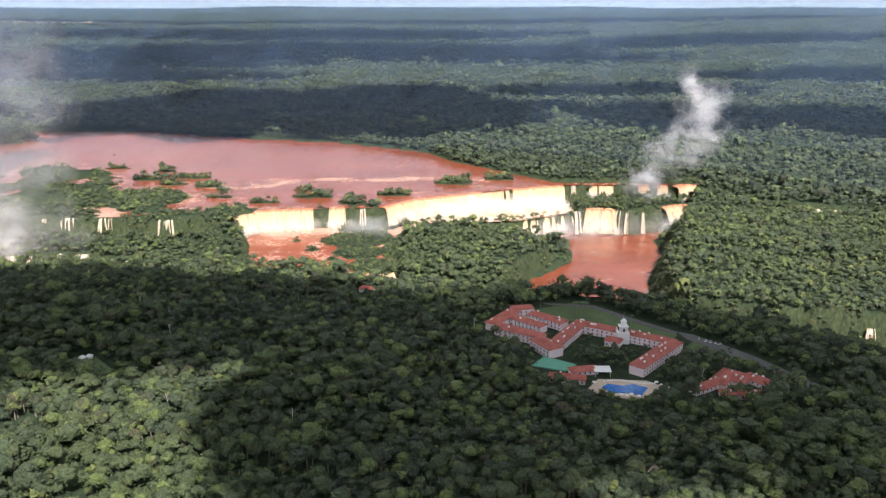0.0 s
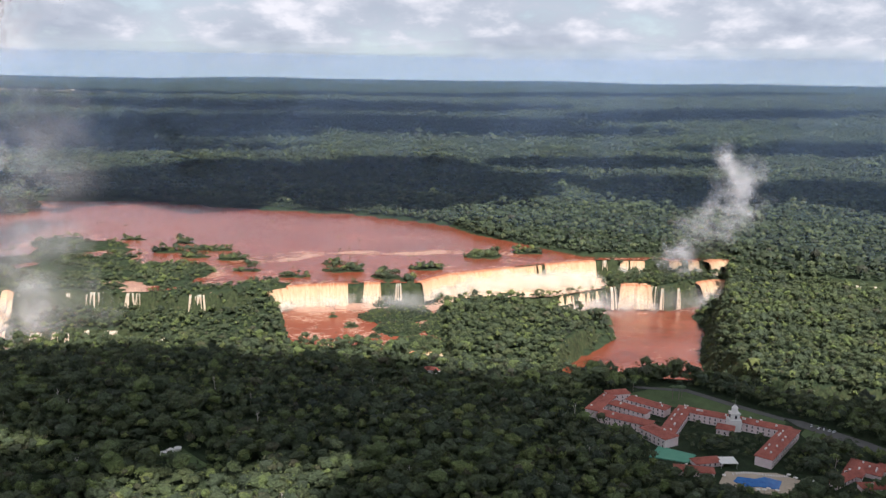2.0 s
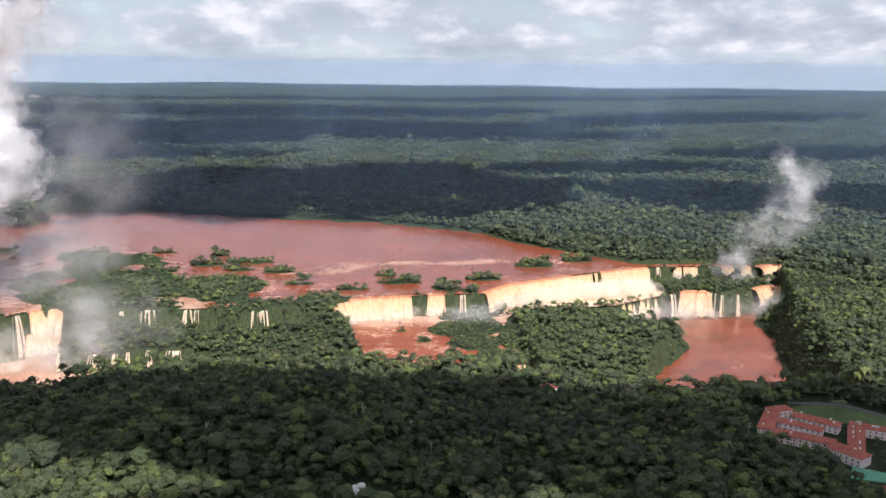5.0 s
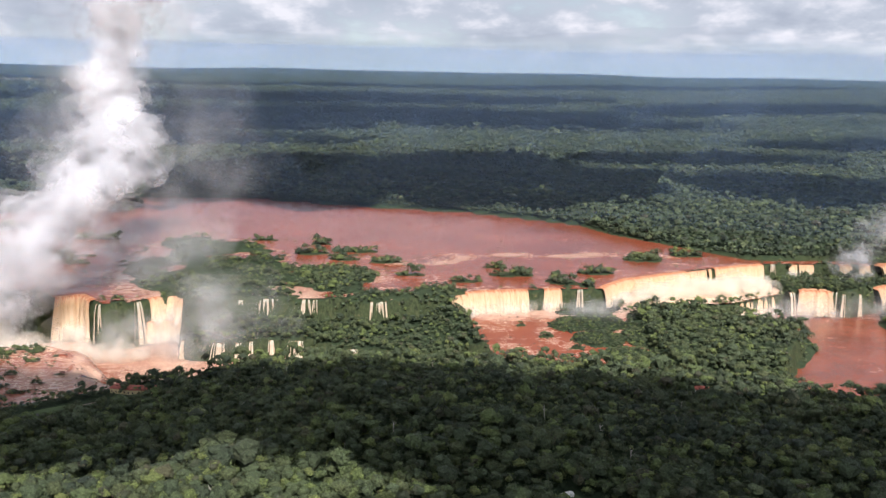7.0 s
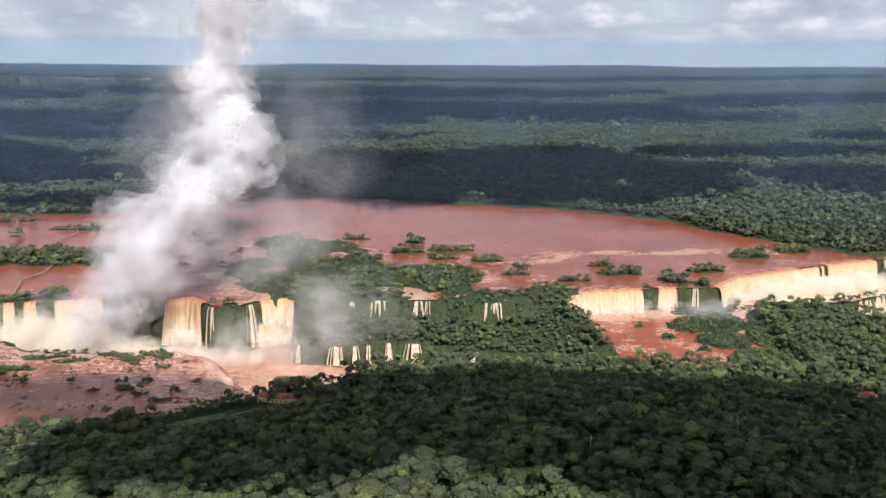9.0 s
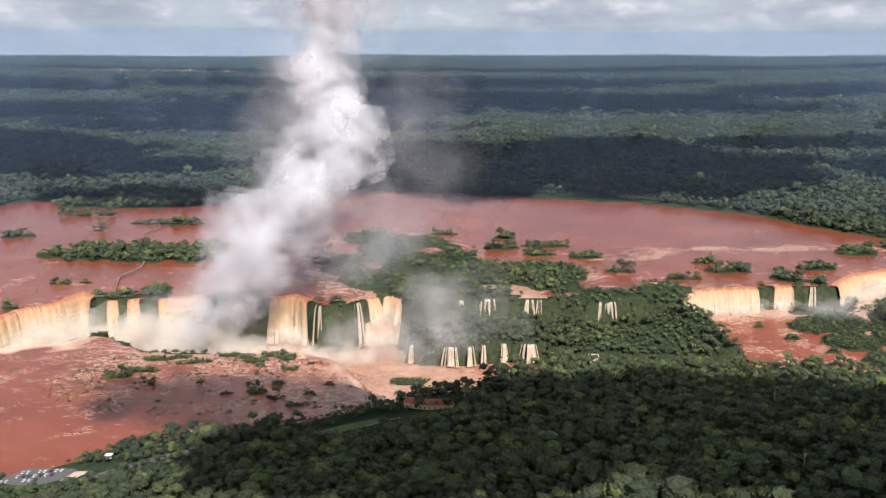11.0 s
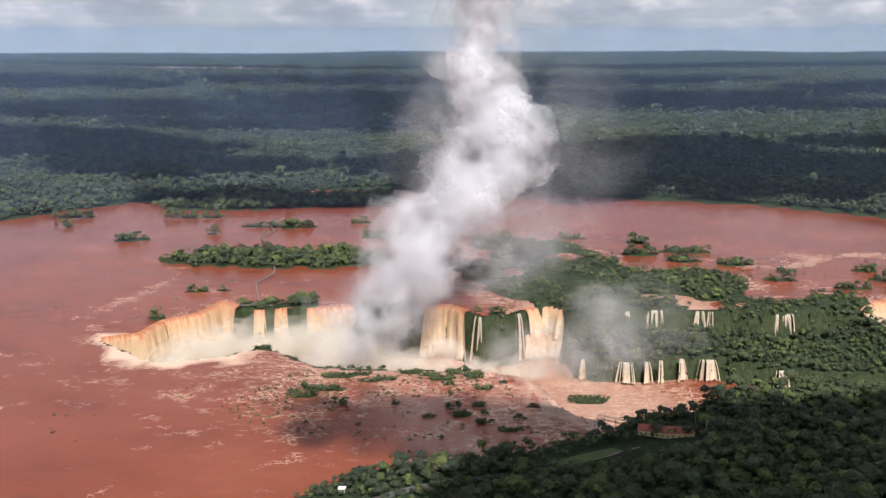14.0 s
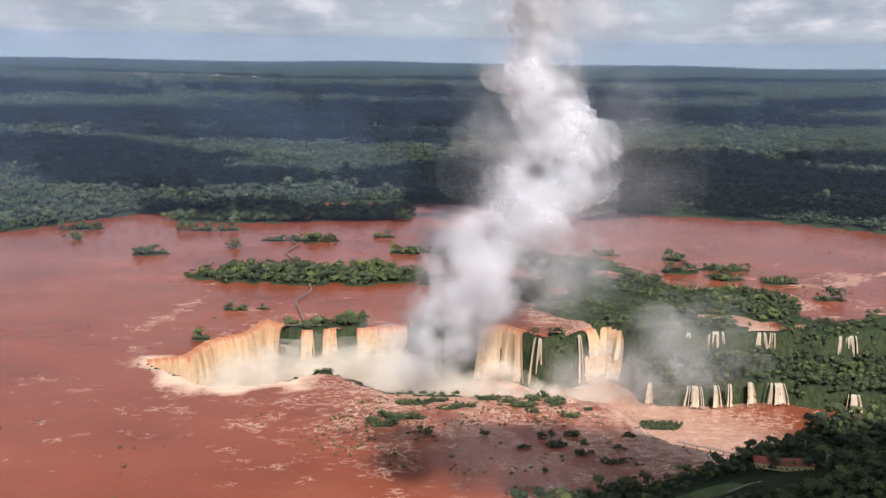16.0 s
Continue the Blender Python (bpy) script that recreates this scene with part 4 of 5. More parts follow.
# ---- spray and clouds ----
def spray(name, path, count, mat, label, seed, sub=3, wobble=0.25, size=(0.35, 0.8)):
    """Drifting spray: many thin overlapping puffs along a bent column of x, y, z, radius."""
    rs = np.random.RandomState(seed)
    p = np.array(path, float)
    t = rs.rand(count) * (len(p) - 1)
    c = np.stack([np.interp(t, np.arange(len(p)), p[:, k]) for k in range(4)], 1)
    d = rs.normal(size=(count, 3))
    d *= (rs.rand(count) ** 0.5 / (np.linalg.norm(d, axis=1) + 1e-9))[:, None]
    centre = c[:, :3] + d * c[:, 3:4] * 0.72
    r = c[:, 3] * rs.uniform(*size, count)
    v, f = ico(sub)
    cos, fs = [], []
    for k in range(count):
        w = 1 + wobble * np.sin(v @ rs.normal(size=3) * 3 + rs.rand() * 6) * 0.6 + wobble * 0.5 * np.sin(v @ rs.normal(size=3) * 6 + rs.rand() * 6)
        cos.append(centre[k] + v * w[:, None] * r[k] * rs.uniform(0.8, 1.2, 3))
        fs.append(f + k * len(v))
    ob = new(name, poly_mesh(name, np.concatenate(cos), np.concatenate(fs), mat))
    return tagged(ob, label, "spray", kind="stuff")


spray("spray_plume", [(-924, 1240, 30, 62), (-889, 1250, 85, 84), (-849, 1270, 130, 82), (-808, 1295, 178, 78), (-782, 1315, 215, 70), (-804, 1345, 262, 62), (-830, 1370, 300, 58),
                      (-822, 1400, 345, 60), (-806, 1420, 395, 68), (-790, 1430, 450, 76), (-774, 1440, 520, 85)], 370, mist_thick, "towering white column of spray above the throat", 31, 2, 0.3, (0.2, 0.52))
spray("spray_base", [(-985, 1228, -58, 40), (-965, 1225, -20, 62), (-940, 1232, 20, 72), (-905, 1245, 60, 70)], 120, mist_wisp, "grey half-transparent foot of the column of spray", 45, 2, 0.3, (0.25, 0.55))
spray("spray_core", [(-884, 1258, 95, 30), (-846, 1275, 135, 44), (-800, 1300, 178, 50), (-776, 1318, 212, 48), (-800, 1348, 260, 40), (-826, 1374, 300, 36), (-820, 1402, 345, 38), (-804, 1424, 395, 42), (-786, 1432, 450, 46)],
      120, mist_core, "dense white billows inside the column of spray", 41, 3, 0.25, (0.32, 0.68))
spray("spray_halo", [(-884, 1290, 120, 100), (-834, 1330, 220, 110), (-824, 1370, 320, 115), (-784, 1410, 420, 125), (-764, 1430, 520, 135)], 100, mist_thin, "thin white spray drifting round the column", 37, 2, size=(0.18, 0.45))
spray("spray_lee", [(-780, 1330, 30, 70), (-730, 1380, 120, 95), (-690, 1410, 200, 90), (-690, 1430, 290, 70)], 70, mist_faint, "faint grey spray blown downwind of the column", 43, 2, size=(0.35, 0.8))
spray("spray_woods", [(-800, 1340, 10, 40), (-760, 1420, 22, 55), (-740, 1500, 26, 60), (-690, 1560, 24, 50)], 60, mist_thin, "thin drizzle hanging over the river woods", 44, 2, size=(0.35, 0.7))
spray("spray_throat", [(-1200, 1185, -52, 20), (-1170, 1200, -40, 30), (-1138, 1218, -36, 34), (-1095, 1228, -40, 34), (-1040, 1236, -38, 36), (-970, 1232, -40, 38), (-900, 1225, -50, 26), (-820, 1225, -56, 22), (-750, 1222, -56, 20)], 240, mist_veil, "bright spray boiling in the throat of the falls", 32, 2)
spray("spray_foot", [(-800, 1240, -40, 30), (-730, 1240, -36, 36), (-680, 1220, -40, 30), (-620, 1240, -34, 30), (-540, 1260, -30, 26)], 150, mist_thin, "pale spray along the foot of the falls", 38)
spray("spray_drift", [(-700, 1265, -34, 34), (-680, 1255, 0, 46), (-640, 1250, 24, 50), (-590, 1258, 6, 38)], 34, mist_thin, "thin spray drifting over the wooded ledge", 33, 3, 0.2, (0.5, 0.9))


def foot_spray(lip, head, foot, throw, seed):
    """Bright spray where a broad fall meets its plunge pool."""
    drop = head - foot
    xy, _ = arc(lip, 9.0)
    far = sdf(GORGE, xy[:, 0], xy[:, 1])
    gx_, gy_ = sdf(GORGE, xy[:, 0] + 3, xy[:, 1]) - far, sdf(GORGE, xy[:, 0], xy[:, 1] + 3) - far
    n = np.hypot(gx_, gy_) + 1e-6
    if head < -10:
        gx_, gy_, n = 0.2 + 0 * n, -1.0 + 0 * n, 1.0 + 0 * n
    path = [(x + throw * 1.5 * a / m, y + throw * 1.5 * b / m, foot + 0.18 * drop, 0.28 * drop + 3) for (x, y), a, b, m in zip(xy, gx_, gy_, n)]
    length = 9.0 * len(xy)
    spray("spray_foot", path, int(10 + length / 2.6), mist_foot, "bright spray bursting at the foot of a fall", seed, 2, 0.3, (0.3, 0.8))


for k, (lip, zb, lab, out, st, _) in enumerate(FALLS):
    if lab == BIG:
        foot_spray(lip, float(water_level(lip[0][1])) if st is None else st, zb, out, 300 + k)
spray("spray_wisp", [(380, 1500, -40, 26), (355, 1490, 5, 40), (375, 1470, 45, 46), (410, 1450, 85, 54), (445, 1430, 130, 56), (440, 1420, 175, 44), (400, 1415, 210, 28)], 190, mist_wisp, "ragged wisp of spray above the distant falls", 34, 2, 0.35, (0.2, 0.55))
spray("spray_hummock", [(-150, 1330, -22, 16), (-112, 1310, -18, 22), (-88, 1300, -12, 22)], 50, mist_thin, "thin spray drifting over the green hummock", 42)
spray("spray_pool", [(-300, 1320, -28, 14), (-240, 1335, -26, 18), (-180, 1325, -26, 20), (-110, 1300, -26, 16)], 60, mist_thin, "thin spray over the rapids", 35)
spray("spray_apron", [(-65, 1375, -26, 16), (0, 1412, -24, 22), (70, 1432, -22, 25), (140, 1452, -24, 26), (205, 1465, -30, 26)], 170, mist_veil, "bright spray at the foot of the curved falls", 39)
spray("spray_basin", [(150, 1400, -52, 22), (215, 1405, -50, 30), (290, 1412, -50, 30), (400, 1425, -50, 30), (440, 1445, -38, 22)], 120, mist_thin, "pale spray over the lower basin", 36)


def cumulus(x, y, a, b, seed, thick=1.0, alt=1250.0):
    """A fair-weather cloud whose shade falls round x, y on the ground."""
    rs = np.random.RandomState(seed)
    off = sun_dir * ((alt - 20) / sun_dir.z)
    v, f = ico(1)
    cos, fs, n = [], [], int(52 * (thick if thick > 1 else 1) * max(1.0, 0.7 * a / b))
    for k in range(n):
        ang, rad = rs.rand() * 6.283, rs.rand() ** 0.55
        cx, cy = math.cos(ang) * rad * a, math.sin(ang) * rad * b
        s = min(a, b) * rs.uniform(0.26, 0.5) * (1.2 - 0.75 * rad)
        w = 1 + 0.16 * np.sin(v @ rs.normal(size=3) * 3) + 0.1 * np.sin(v @ rs.normal(size=3) * 7)
        q = v * w[:, None] * s * np.array([1.5, 1.2, 0.5])
        cos.append(q + np.array([x + off.x + cx, y + off.y + cy, alt + rs.uniform(0, 30)]))
        fs.append(f + k * len(v))
    return tagged(new("cloud", poly_mesh("cloud", np.concatenate(cos), np.concatenate(fs), cloud_mat if thick > 0.6 else thin_cloud_mat)), "white fair-weather cumulus cloud high above the forest", "cloud", "clouds over the plain", "stuff")


for k, (x, y, a, b, *thick) in enumerate([(-330, 2470, 760, 470), (1150, 2200, 360, 260), (640, 2300, 260, 260), (130, 690, 290, 220, 0.5), (10, 575, 170, 95), (350, 690, 110, 110), (-70, 690, 95, 140), (-300, 790, 270, 95), (10, 470, 110, 55), (-680, 850, 200, 130), (540, 560, 220, 180), (-430, 605, 55, 40), (-270, 670, 110, 45), (-880, 965, 130, 40, 0.5), (-930, 922, 60, 36, 0.35), (-395, 590, 58, 62), (260, 510, 150, 75), (330, 600, 90, 60), (700, 6000, 2200, 260), (-2600, 5900, 1500, 220), (-1210, 1990, 330, 75), (-290, 655, 100, 32), (-620, 840, 170, 110, 1.4), (-450, 850, 140, 90, 1.4), (-600, 4300, 1500, 330), (1500, 3300, 600, 200), (-2200, 2750, 700, 330), (1500, 4600, 900, 260), (-3200, 4700, 900, 300), (-1250, 760, 160, 40), (-180, 850, 170, 90), (-480, 900, 170, 80), (-1560, 2400, 380, 170), (-1300, 3350, 800, 230), (600, 2900, 500, 130), (-150, 735, 100, 70), (-115, 560, 60, 60), (-420, 800, 90, 70), (-105, 485, 45, 50), (-480, 770, 70, 60), (-190, 780, 120, 60), (-480, 820, 120, 80), (-400, 720, 60, 45), (-480, 780, 130, 60), (-600, 810, 90, 40), (-310, 735, 90, 60), (-390, 890, 150, 65), (-250, 850, 180, 60), (-340, 875, 150, 50), (-120, 800, 90, 50), (-540, 855, 140, 60), (-470, 800, 150, 70), (-1600, 3900, 1100, 260), (400, 3950, 700, 180), (-900, 5100, 1700, 300), (-2600, 3600, 700, 250)]):
    cumulus(x, y, a, b, 60 + k, *thick)


def haze_sheet(radius, top, seed):
    """Stand-in for distance haze: one of the thin upright veils, tinted blue, that stand one behind the other over the
    plain.
    """
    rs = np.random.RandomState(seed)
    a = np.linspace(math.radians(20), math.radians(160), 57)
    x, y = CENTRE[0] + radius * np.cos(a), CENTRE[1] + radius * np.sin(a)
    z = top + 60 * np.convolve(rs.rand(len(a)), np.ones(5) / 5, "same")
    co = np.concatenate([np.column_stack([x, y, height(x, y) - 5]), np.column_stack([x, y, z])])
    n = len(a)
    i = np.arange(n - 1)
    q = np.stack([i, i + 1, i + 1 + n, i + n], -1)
    return tagged(new("haze", poly_mesh("haze", co, q, haze_tint_mat if radius < 6500 else far_haze_tint_mat)), "upright blue-tinted sheet imitating haze over the distant plain", "haze", kind="stuff")


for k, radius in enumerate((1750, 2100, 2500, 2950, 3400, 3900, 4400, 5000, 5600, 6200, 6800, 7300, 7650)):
    haze_sheet(radius, 340 + radius * 0.012, k)


# ---- buildings and grounds ----
def part(name, bm, mat, parent=None, label=""):
    """Links a bmesh drawn in plan units as one mesh object under its thing or part."""
    bmesh.ops.scale(bm, vec=(K, K, K), verts=bm.verts)
    bmesh.ops.recalc_face_normals(bm, faces=bm.faces)
    me = bpy.data.meshes.new(name)
    bm.to_mesh(me)
    bm.free()
    me.materials.append(mat)
    ob = new(name, me)
    if parent:
        ob.parent = parent
    if label:
        ob["label"] = label
    return ob


def thing(name, label, category, x, y, z, turn=0.0, group=""):
    """An empty at a thing's base; turn in degrees about the upright."""
    ob = tagged(new(name), label, category, group)
    ob.matrix_world = pose(x * K, y * K, z * K, 0, 0, turn)
    return ob


def box(x0, x1, y0, y1, z0, z1, bevel=0.0, bm=None):
    bm = bm or bmesh.new()
    m = Matrix.Translation(((x0 + x1) / 2, (y0 + y1) / 2, (z0 + z1) / 2)) @ Matrix.Diagonal((x1 - x0, y1 - y0, z1 - z0, 1))
    r = bmesh.ops.create_cube(bm, size=1, matrix=m)
    if bevel:
        bmesh.ops.bevel(bm, geom=list({e for v in r["verts"] for e in v.link_edges}), offset=bevel, segments=1, affect="EDGES")
    return bm


def cone(r0, r1, z0, z1, n=10, x=0.0, y=0.0, bm=None):
    bm = bm or bmesh.new()
    bmesh.ops.create_cone(bm, cap_ends=True, segments=n, radius1=r0, radius2=r1, depth=z1 - z0, matrix=Matrix.Translation((x, y, (z0 + z1) / 2)))
    return bm


def hipped(l, w, z0, rise, over=0.8):
    """A hipped roof with eaves, over a plan l by w about the middle."""
    bm = bmesh.new()
    a, b = l / 2 + over, w / 2 + over
    r = max(a - b, 0.01)
    low = [bm.verts.new(p) for p in ((-a, -b, z0), (a, -b, z0), (a, b, z0), (-a, b, z0))]
    eave = [bm.verts.new((v.co.x, v.co.y, z0 + 0.35)) for v in low]
    top = [bm.verts.new((-r, 0, z0 + 0.35 + rise)), bm.verts.new((r, 0, z0 + 0.35 + rise))]
    bm.faces.new(low[::-1])
    for i in range(4):
        bm.faces.new((low[i], low[(i + 1) % 4], eave[(i + 1) % 4], eave[i]))
    bm.faces.new((eave[0], eave[1], top[1], top[0]))
    bm.faces.new((eave[2], eave[3], top[0], top[1]))
    bm.faces.new((eave[1], eave[2], top[1]))
    bm.faces.new((eave[3], eave[0], top[0]))
    return bm


def roof_material(name, colour):
    """Clay tiles in courses, weathered in patches."""
    m, nt, sh = material(name)
    w = node(nt, "ShaderNodeTexWave", Scale=2.2 / K, Distortion=1.5, Detail=2.0)
    nt.links.new(nt.nodes.new("ShaderNodeNewGeometry").outputs["Position"], w.inputs["Vector"])
    big = noisen(nt, 0.18, 5, 0.65)
    col = ramp(nt, big, [(0.3, tuple(c * 0.55 for c in colour)), (0.5, colour), (0.72, (colour[0] * 1.3, colour[1] * 1.5, colour[2] * 1.4))])
    nt.links.new(mixc(nt, 0.35, col, mixc(nt, w.outputs["Fac"], tuple(c * 0.6 for c in colour), colour)), sh.inputs["Base Color"])
    sh.inputs["Roughness"].default_value = 0.85
    bump(nt, sh, w.outputs["Fac"], 0.5, 0.15)
    return m


tile_mat = roof_material("clay_tiles", (0.42, 0.12, 0.085))
wall_mat = plain("pink_plaster", (0.88, 0.72, 0.70), 0.85, 0.12, 0.25)
white_mat = plain("white_plaster", (0.80, 0.77, 0.72), 0.8, 0.1, 0.4)
glass_mat = plain("window_glass", (0.05, 0.05, 0.06), 0.15, 0.2, 1.0)
grass_mat = plain("mown_grass", (0.085, 0.125, 0.045), 0.95, 0.4, 0.06)
asphalt_mat = plain("asphalt", (0.11, 0.105, 0.10), 0.9, 0.25, 0.2)
paving_mat = plain("sandy_paving", (0.52, 0.42, 0.31), 0.9, 0.2, 0.3)
court_mat = plain("green_court", (0.13, 0.36, 0.24), 0.8, 0.12, 0.15)
yellow_mat = plain("ochre_plaster", (0.70, 0.56, 0.30), 0.85, 0.15, 0.4)
metal_mat = plain("grey_metal", (0.35, 0.35, 0.35), 0.5, 0.2, 0.6, 0.6)
deck_mat = plain("weathered_deck", (0.24, 0.19, 0.155), 0.85, 0.25, 0.8)
post_mat = plain("dark_posts", (0.09, 0.06, 0.05), 0.9, 0.3, 1.0)
car_white = plain("white_car_paint", (0.75, 0.75, 0.75), 0.25, 0.05, 1.0)
car_dark = plain("dark_car_paint", (0.04, 0.04, 0.05), 0.25, 0.2, 1.0)
tyre_mat = plain("rubber", (0.02, 0.02, 0.02), 0.9, 0.2, 1.0)
m_pool, nt_pool, sh_pool = material("pool_water")
sh_pool.inputs["Base Color"].default_value = (0.02, 0.13, 0.42, 1)
sh_pool.inputs["Roughness"].default_value = 0.08
nt_pool.links.new(ramp(nt_pool, noisen(nt_pool, 0.4, 4), [(0.3, (0.015, 0.10, 0.36)), (0.7, (0.04, 0.20, 0.52))]), sh_pool.inputs["Base Color"])


def wing(house, x0, y0, x1, y1, width, wall_h, rise, base=0.0, windows=True, vents=3, seed=0, wall=None, roof_label="", cover=None):
    """One range of a building, its middle line from x0, y0 to x1, y1 in the house's own axes."""
    rs = random.Random(seed)
    l = math.hypot(x1 - x0, y1 - y0)
    m = pose((x0 + x1) / 2 * K, (y0 + y1) / 2 * K, base * K, 0, 0, math.degrees(math.atan2(y1 - y0, x1 - x0)))
    body = part("wall", box(-l / 2, l / 2, -width / 2, width / 2, 0, wall_h), wall or wall_mat, house)
    body.matrix_basis = m
    top = part("roof", hipped(l, width, wall_h, rise), cover or tile_mat, house, roof_label)
    top.matrix_basis = m
    if windows:
        n = max(2, int(l / 4.2))
        first = None
        for storey in range(2 if wall_h > 6 else 1):
            for side in (-1, 1):
                for k in range(n):
                    if first is None:
                        first = part("window", box(-0.55, 0.55, -0.06, 0.06, -0.85, 0.85, 0.03), glass_mat, body).data
                        w = body.children[0]
                    else:
                        w = new("window", first)
                        w.parent = body
                    w.location = ((-l / 2 + (k + 0.5) * l / n) * K, side * (width / 2 + 0.03) * K, (1.9 + storey * 3.3) * K)
    for k in range(vents):
        u, side = rs.uniform(-0.42, 0.42) * l, rs.choice((-1, 1))
        v = part("chimney", box(-0.8, 0.8, -0.6, 0.6, 0, 1.7, 0.08), white_mat, top, "whitewashed roof vent")
        v.location = (u * K, side * width * 0.2 * K, (wall_h + rise * 0.55) * K)
    return body


GROUND = 40.0
hotel = thing("hotel", "long pink hotel with red tiled roofs in the forest", "hotel", 150, 690, GROUND)
H = lambda x, y: (x - 150, y - 690)
for k, (a, b, w, hh, rise, v) in enumerate(RANGES):
    wing(hotel, *H(*a), *H(*b), w, hh, rise, 0.0, True, v, k)
wing(hotel, *H(144, 696), *H(156, 690), 11, 5.0, 2.6, 0, True, 0, 40)
bm = box(-5.2, 5.2, -4.6, 4.6, 0, 10.5)
tower = part("tower", bm, white_mat, hotel, "whitewashed stepped clock tower")
tower.location = (9 * K, 9 * K, 0)
part("tower_stage", box(-3.6, 3.6, -3.4, 3.4, 10.5, 15.5, 0.2), white_mat, tower)
part("tower_cornice", box(-4.2, 4.2, -4.0, 4.0, 15.5, 16.2, 0.15), white_mat, tower)
part("belfry", cone(2.7, 2.5, 16.2, 20.2, 12), white_mat, tower)
part("dome", cone(2.9, 0.4, 20.2, 22.8, 12), white_mat, tower)
part("mast", cone(0.18, 0.08, 22.8, 29.0, 6), metal_mat, tower)
for sx, sy in ((0, -3.45), (3.65, 0), (-3.65, 0), (0, 3.45)):
    part("opening", box(sx - 0.7, sx + 0.7, sy - 0.7, sy + 0.7, 11.6, 14.4), glass_mat, tower, "dark arched opening")

annexe = thing("annexe", "low red-roofed service building among trees", "building", 228, 606, GROUND)
for k, (a, b, w) in enumerate([((-36, -10), (-8, 8), 9), ((-14, 2), (6, 26), 13), ((2, 4), (14, 20), 13), ((14, 18), (30, -2), 12), ((-16, -14), (16, -16), 9)]):
    wing(annexe, *a, *b, w, 3.6, 3.0, 0, True, 3, 70 + k)
club = thing("clubhouse", "red-roofed poolside clubhouse with a white canopy", "building", 105, 625, GROUND)
wing(club, -20, -2, 8, -8, 10, 3.6, 2.8, 0, True, 1, 80)
wing(club, -2, 8, 20, 12, 10, 3.4, 2.4, 0, True, 0, 81)
can = part("canopy", hipped(13, 11, 4.2, 1.0, 0.4), white_mat, club, "white fabric canopy")
can.location = (24 * K, 8 * K, 0)
for sx in (-6, 6):
    for sy in (-5, 5):
        part("post", cone(0.2, 0.2, 0, 4.4, 6, 24 + sx, 8 + sy), white_mat, club)
lodge = thing("lodge", "long lodge with a sweeping dark red roof and ochre wall", "building", -665, 925, float(height(-665, 925)) + 0.5, -10)
wing(lodge, -22, 2, 0, 0, 12, 5.0, 2.0, 0, True, 0, 90, yellow_mat)
wing(lodge, -2, 0, 22, 4, 12, 5.0, 2.0, 0, True, 0, 91, yellow_mat)
kiosk = thing("kiosk", "small pavilion with a bright red tiled roof", "pavilion", -92, 946, float(height(-92, 946)) + 4)
wing(kiosk, -6, 1, 6, -1, 8, 4.0, 3.0, 0, True, 0, 95, white_mat)
wing(kiosk, 4, 5, 9, -4, 6, 3.4, 2.2, 0, False, 0, 96, white_mat)


def slab_from(outline, z, thick, follow=False):
    """A flat slab of the given outline, or one that follows the ground."""
    bm = bmesh.new()
    vs = [bm.verts.new((x, y, float(height(x, y)) + 0.5 if follow else z)) for x, y in outline]
    f = bm.faces.new(vs)
    r = bmesh.ops.extrude_face_region(bm, geom=[f])
    bmesh.ops.translate(bm, vec=(0, 0, -thick), verts=[g for g in r["geom"] if isinstance(g, bmesh.types.BMVert)])
    return bm


def structure(name, bm, mat, label, category):
    return tagged(part(name, bm, mat), label, category, kind="structure")


def ribbon(points, width, lift=0.6, gap=4.0):
    """A road or path that lies on the ground along a broken line."""
    xy, t = arc(points, gap)
    tang = np.gradient(xy, axis=0)
    tang /= np.hypot(*tang.T)[:, None] + 1e-9
    side = np.stack([-tang[:, 1], tang[:, 0]], 1) * width / 2
    zl = height(xy[:, 0], xy[:, 1]) + lift
    co = np.concatenate([np.column_stack([xy + side, zl]), np.column_stack([xy - side, zl])])
    n = len(xy)
    i = np.arange(n - 1)
    return co, np.stack([i, i + n, i + 1 + n, i + 1], -1)


structure("lawn", slab_from([(88, 780), (128, 800), (150, 786), (176, 755), (212, 716), (205, 702), (168, 722), (128, 748), (104, 752)], GROUND + 0.5, 3), grass_mat, "mown lawn behind the hotel", "lawn")
structure("lawn_2", slab_from([(212, 688), (222, 700), (248, 668), (236, 652), (214, 668)], GROUND + 0.5, 3), grass_mat, "mown lawn beside the hotel", "lawn")
structure("road", slab_from([(214, 722), (226, 716), (262, 672), (300, 604), (290, 600), (252, 662), (218, 704)], GROUND + 0.7, 3), asphalt_mat, "asphalt drive and car park beside the hotel", "road")
structure("path", slab_from([(100, 800), (150, 792), (185, 752), (214, 722), (210, 716), (178, 748), (146, 785), (104, 795)], GROUND + 0.7, 3), asphalt_mat, "grey path round the lawn", "path")
structure("tennis_court", slab_from([(86, 667), (73, 648), (100, 637), (111, 650)], GROUND + 0.8, 3), court_mat, "green hard tennis court", "court")
structure("poolside", slab_from([(112, 603), (124, 622), (162, 619), (176, 606), (166, 590), (148, 585), (124, 592)], GROUND + 0.6, 3), paving_mat, "sandy paved poolside terrace", "terrace")
structure("swimming_pool", slab_from([(124, 606), (130, 613), (141, 609), (150, 612), (160, 605), (152, 592), (140, 597), (130, 597)], GROUND + 1.0, 2), m_pool, "blue curved swimming pool", "pool")

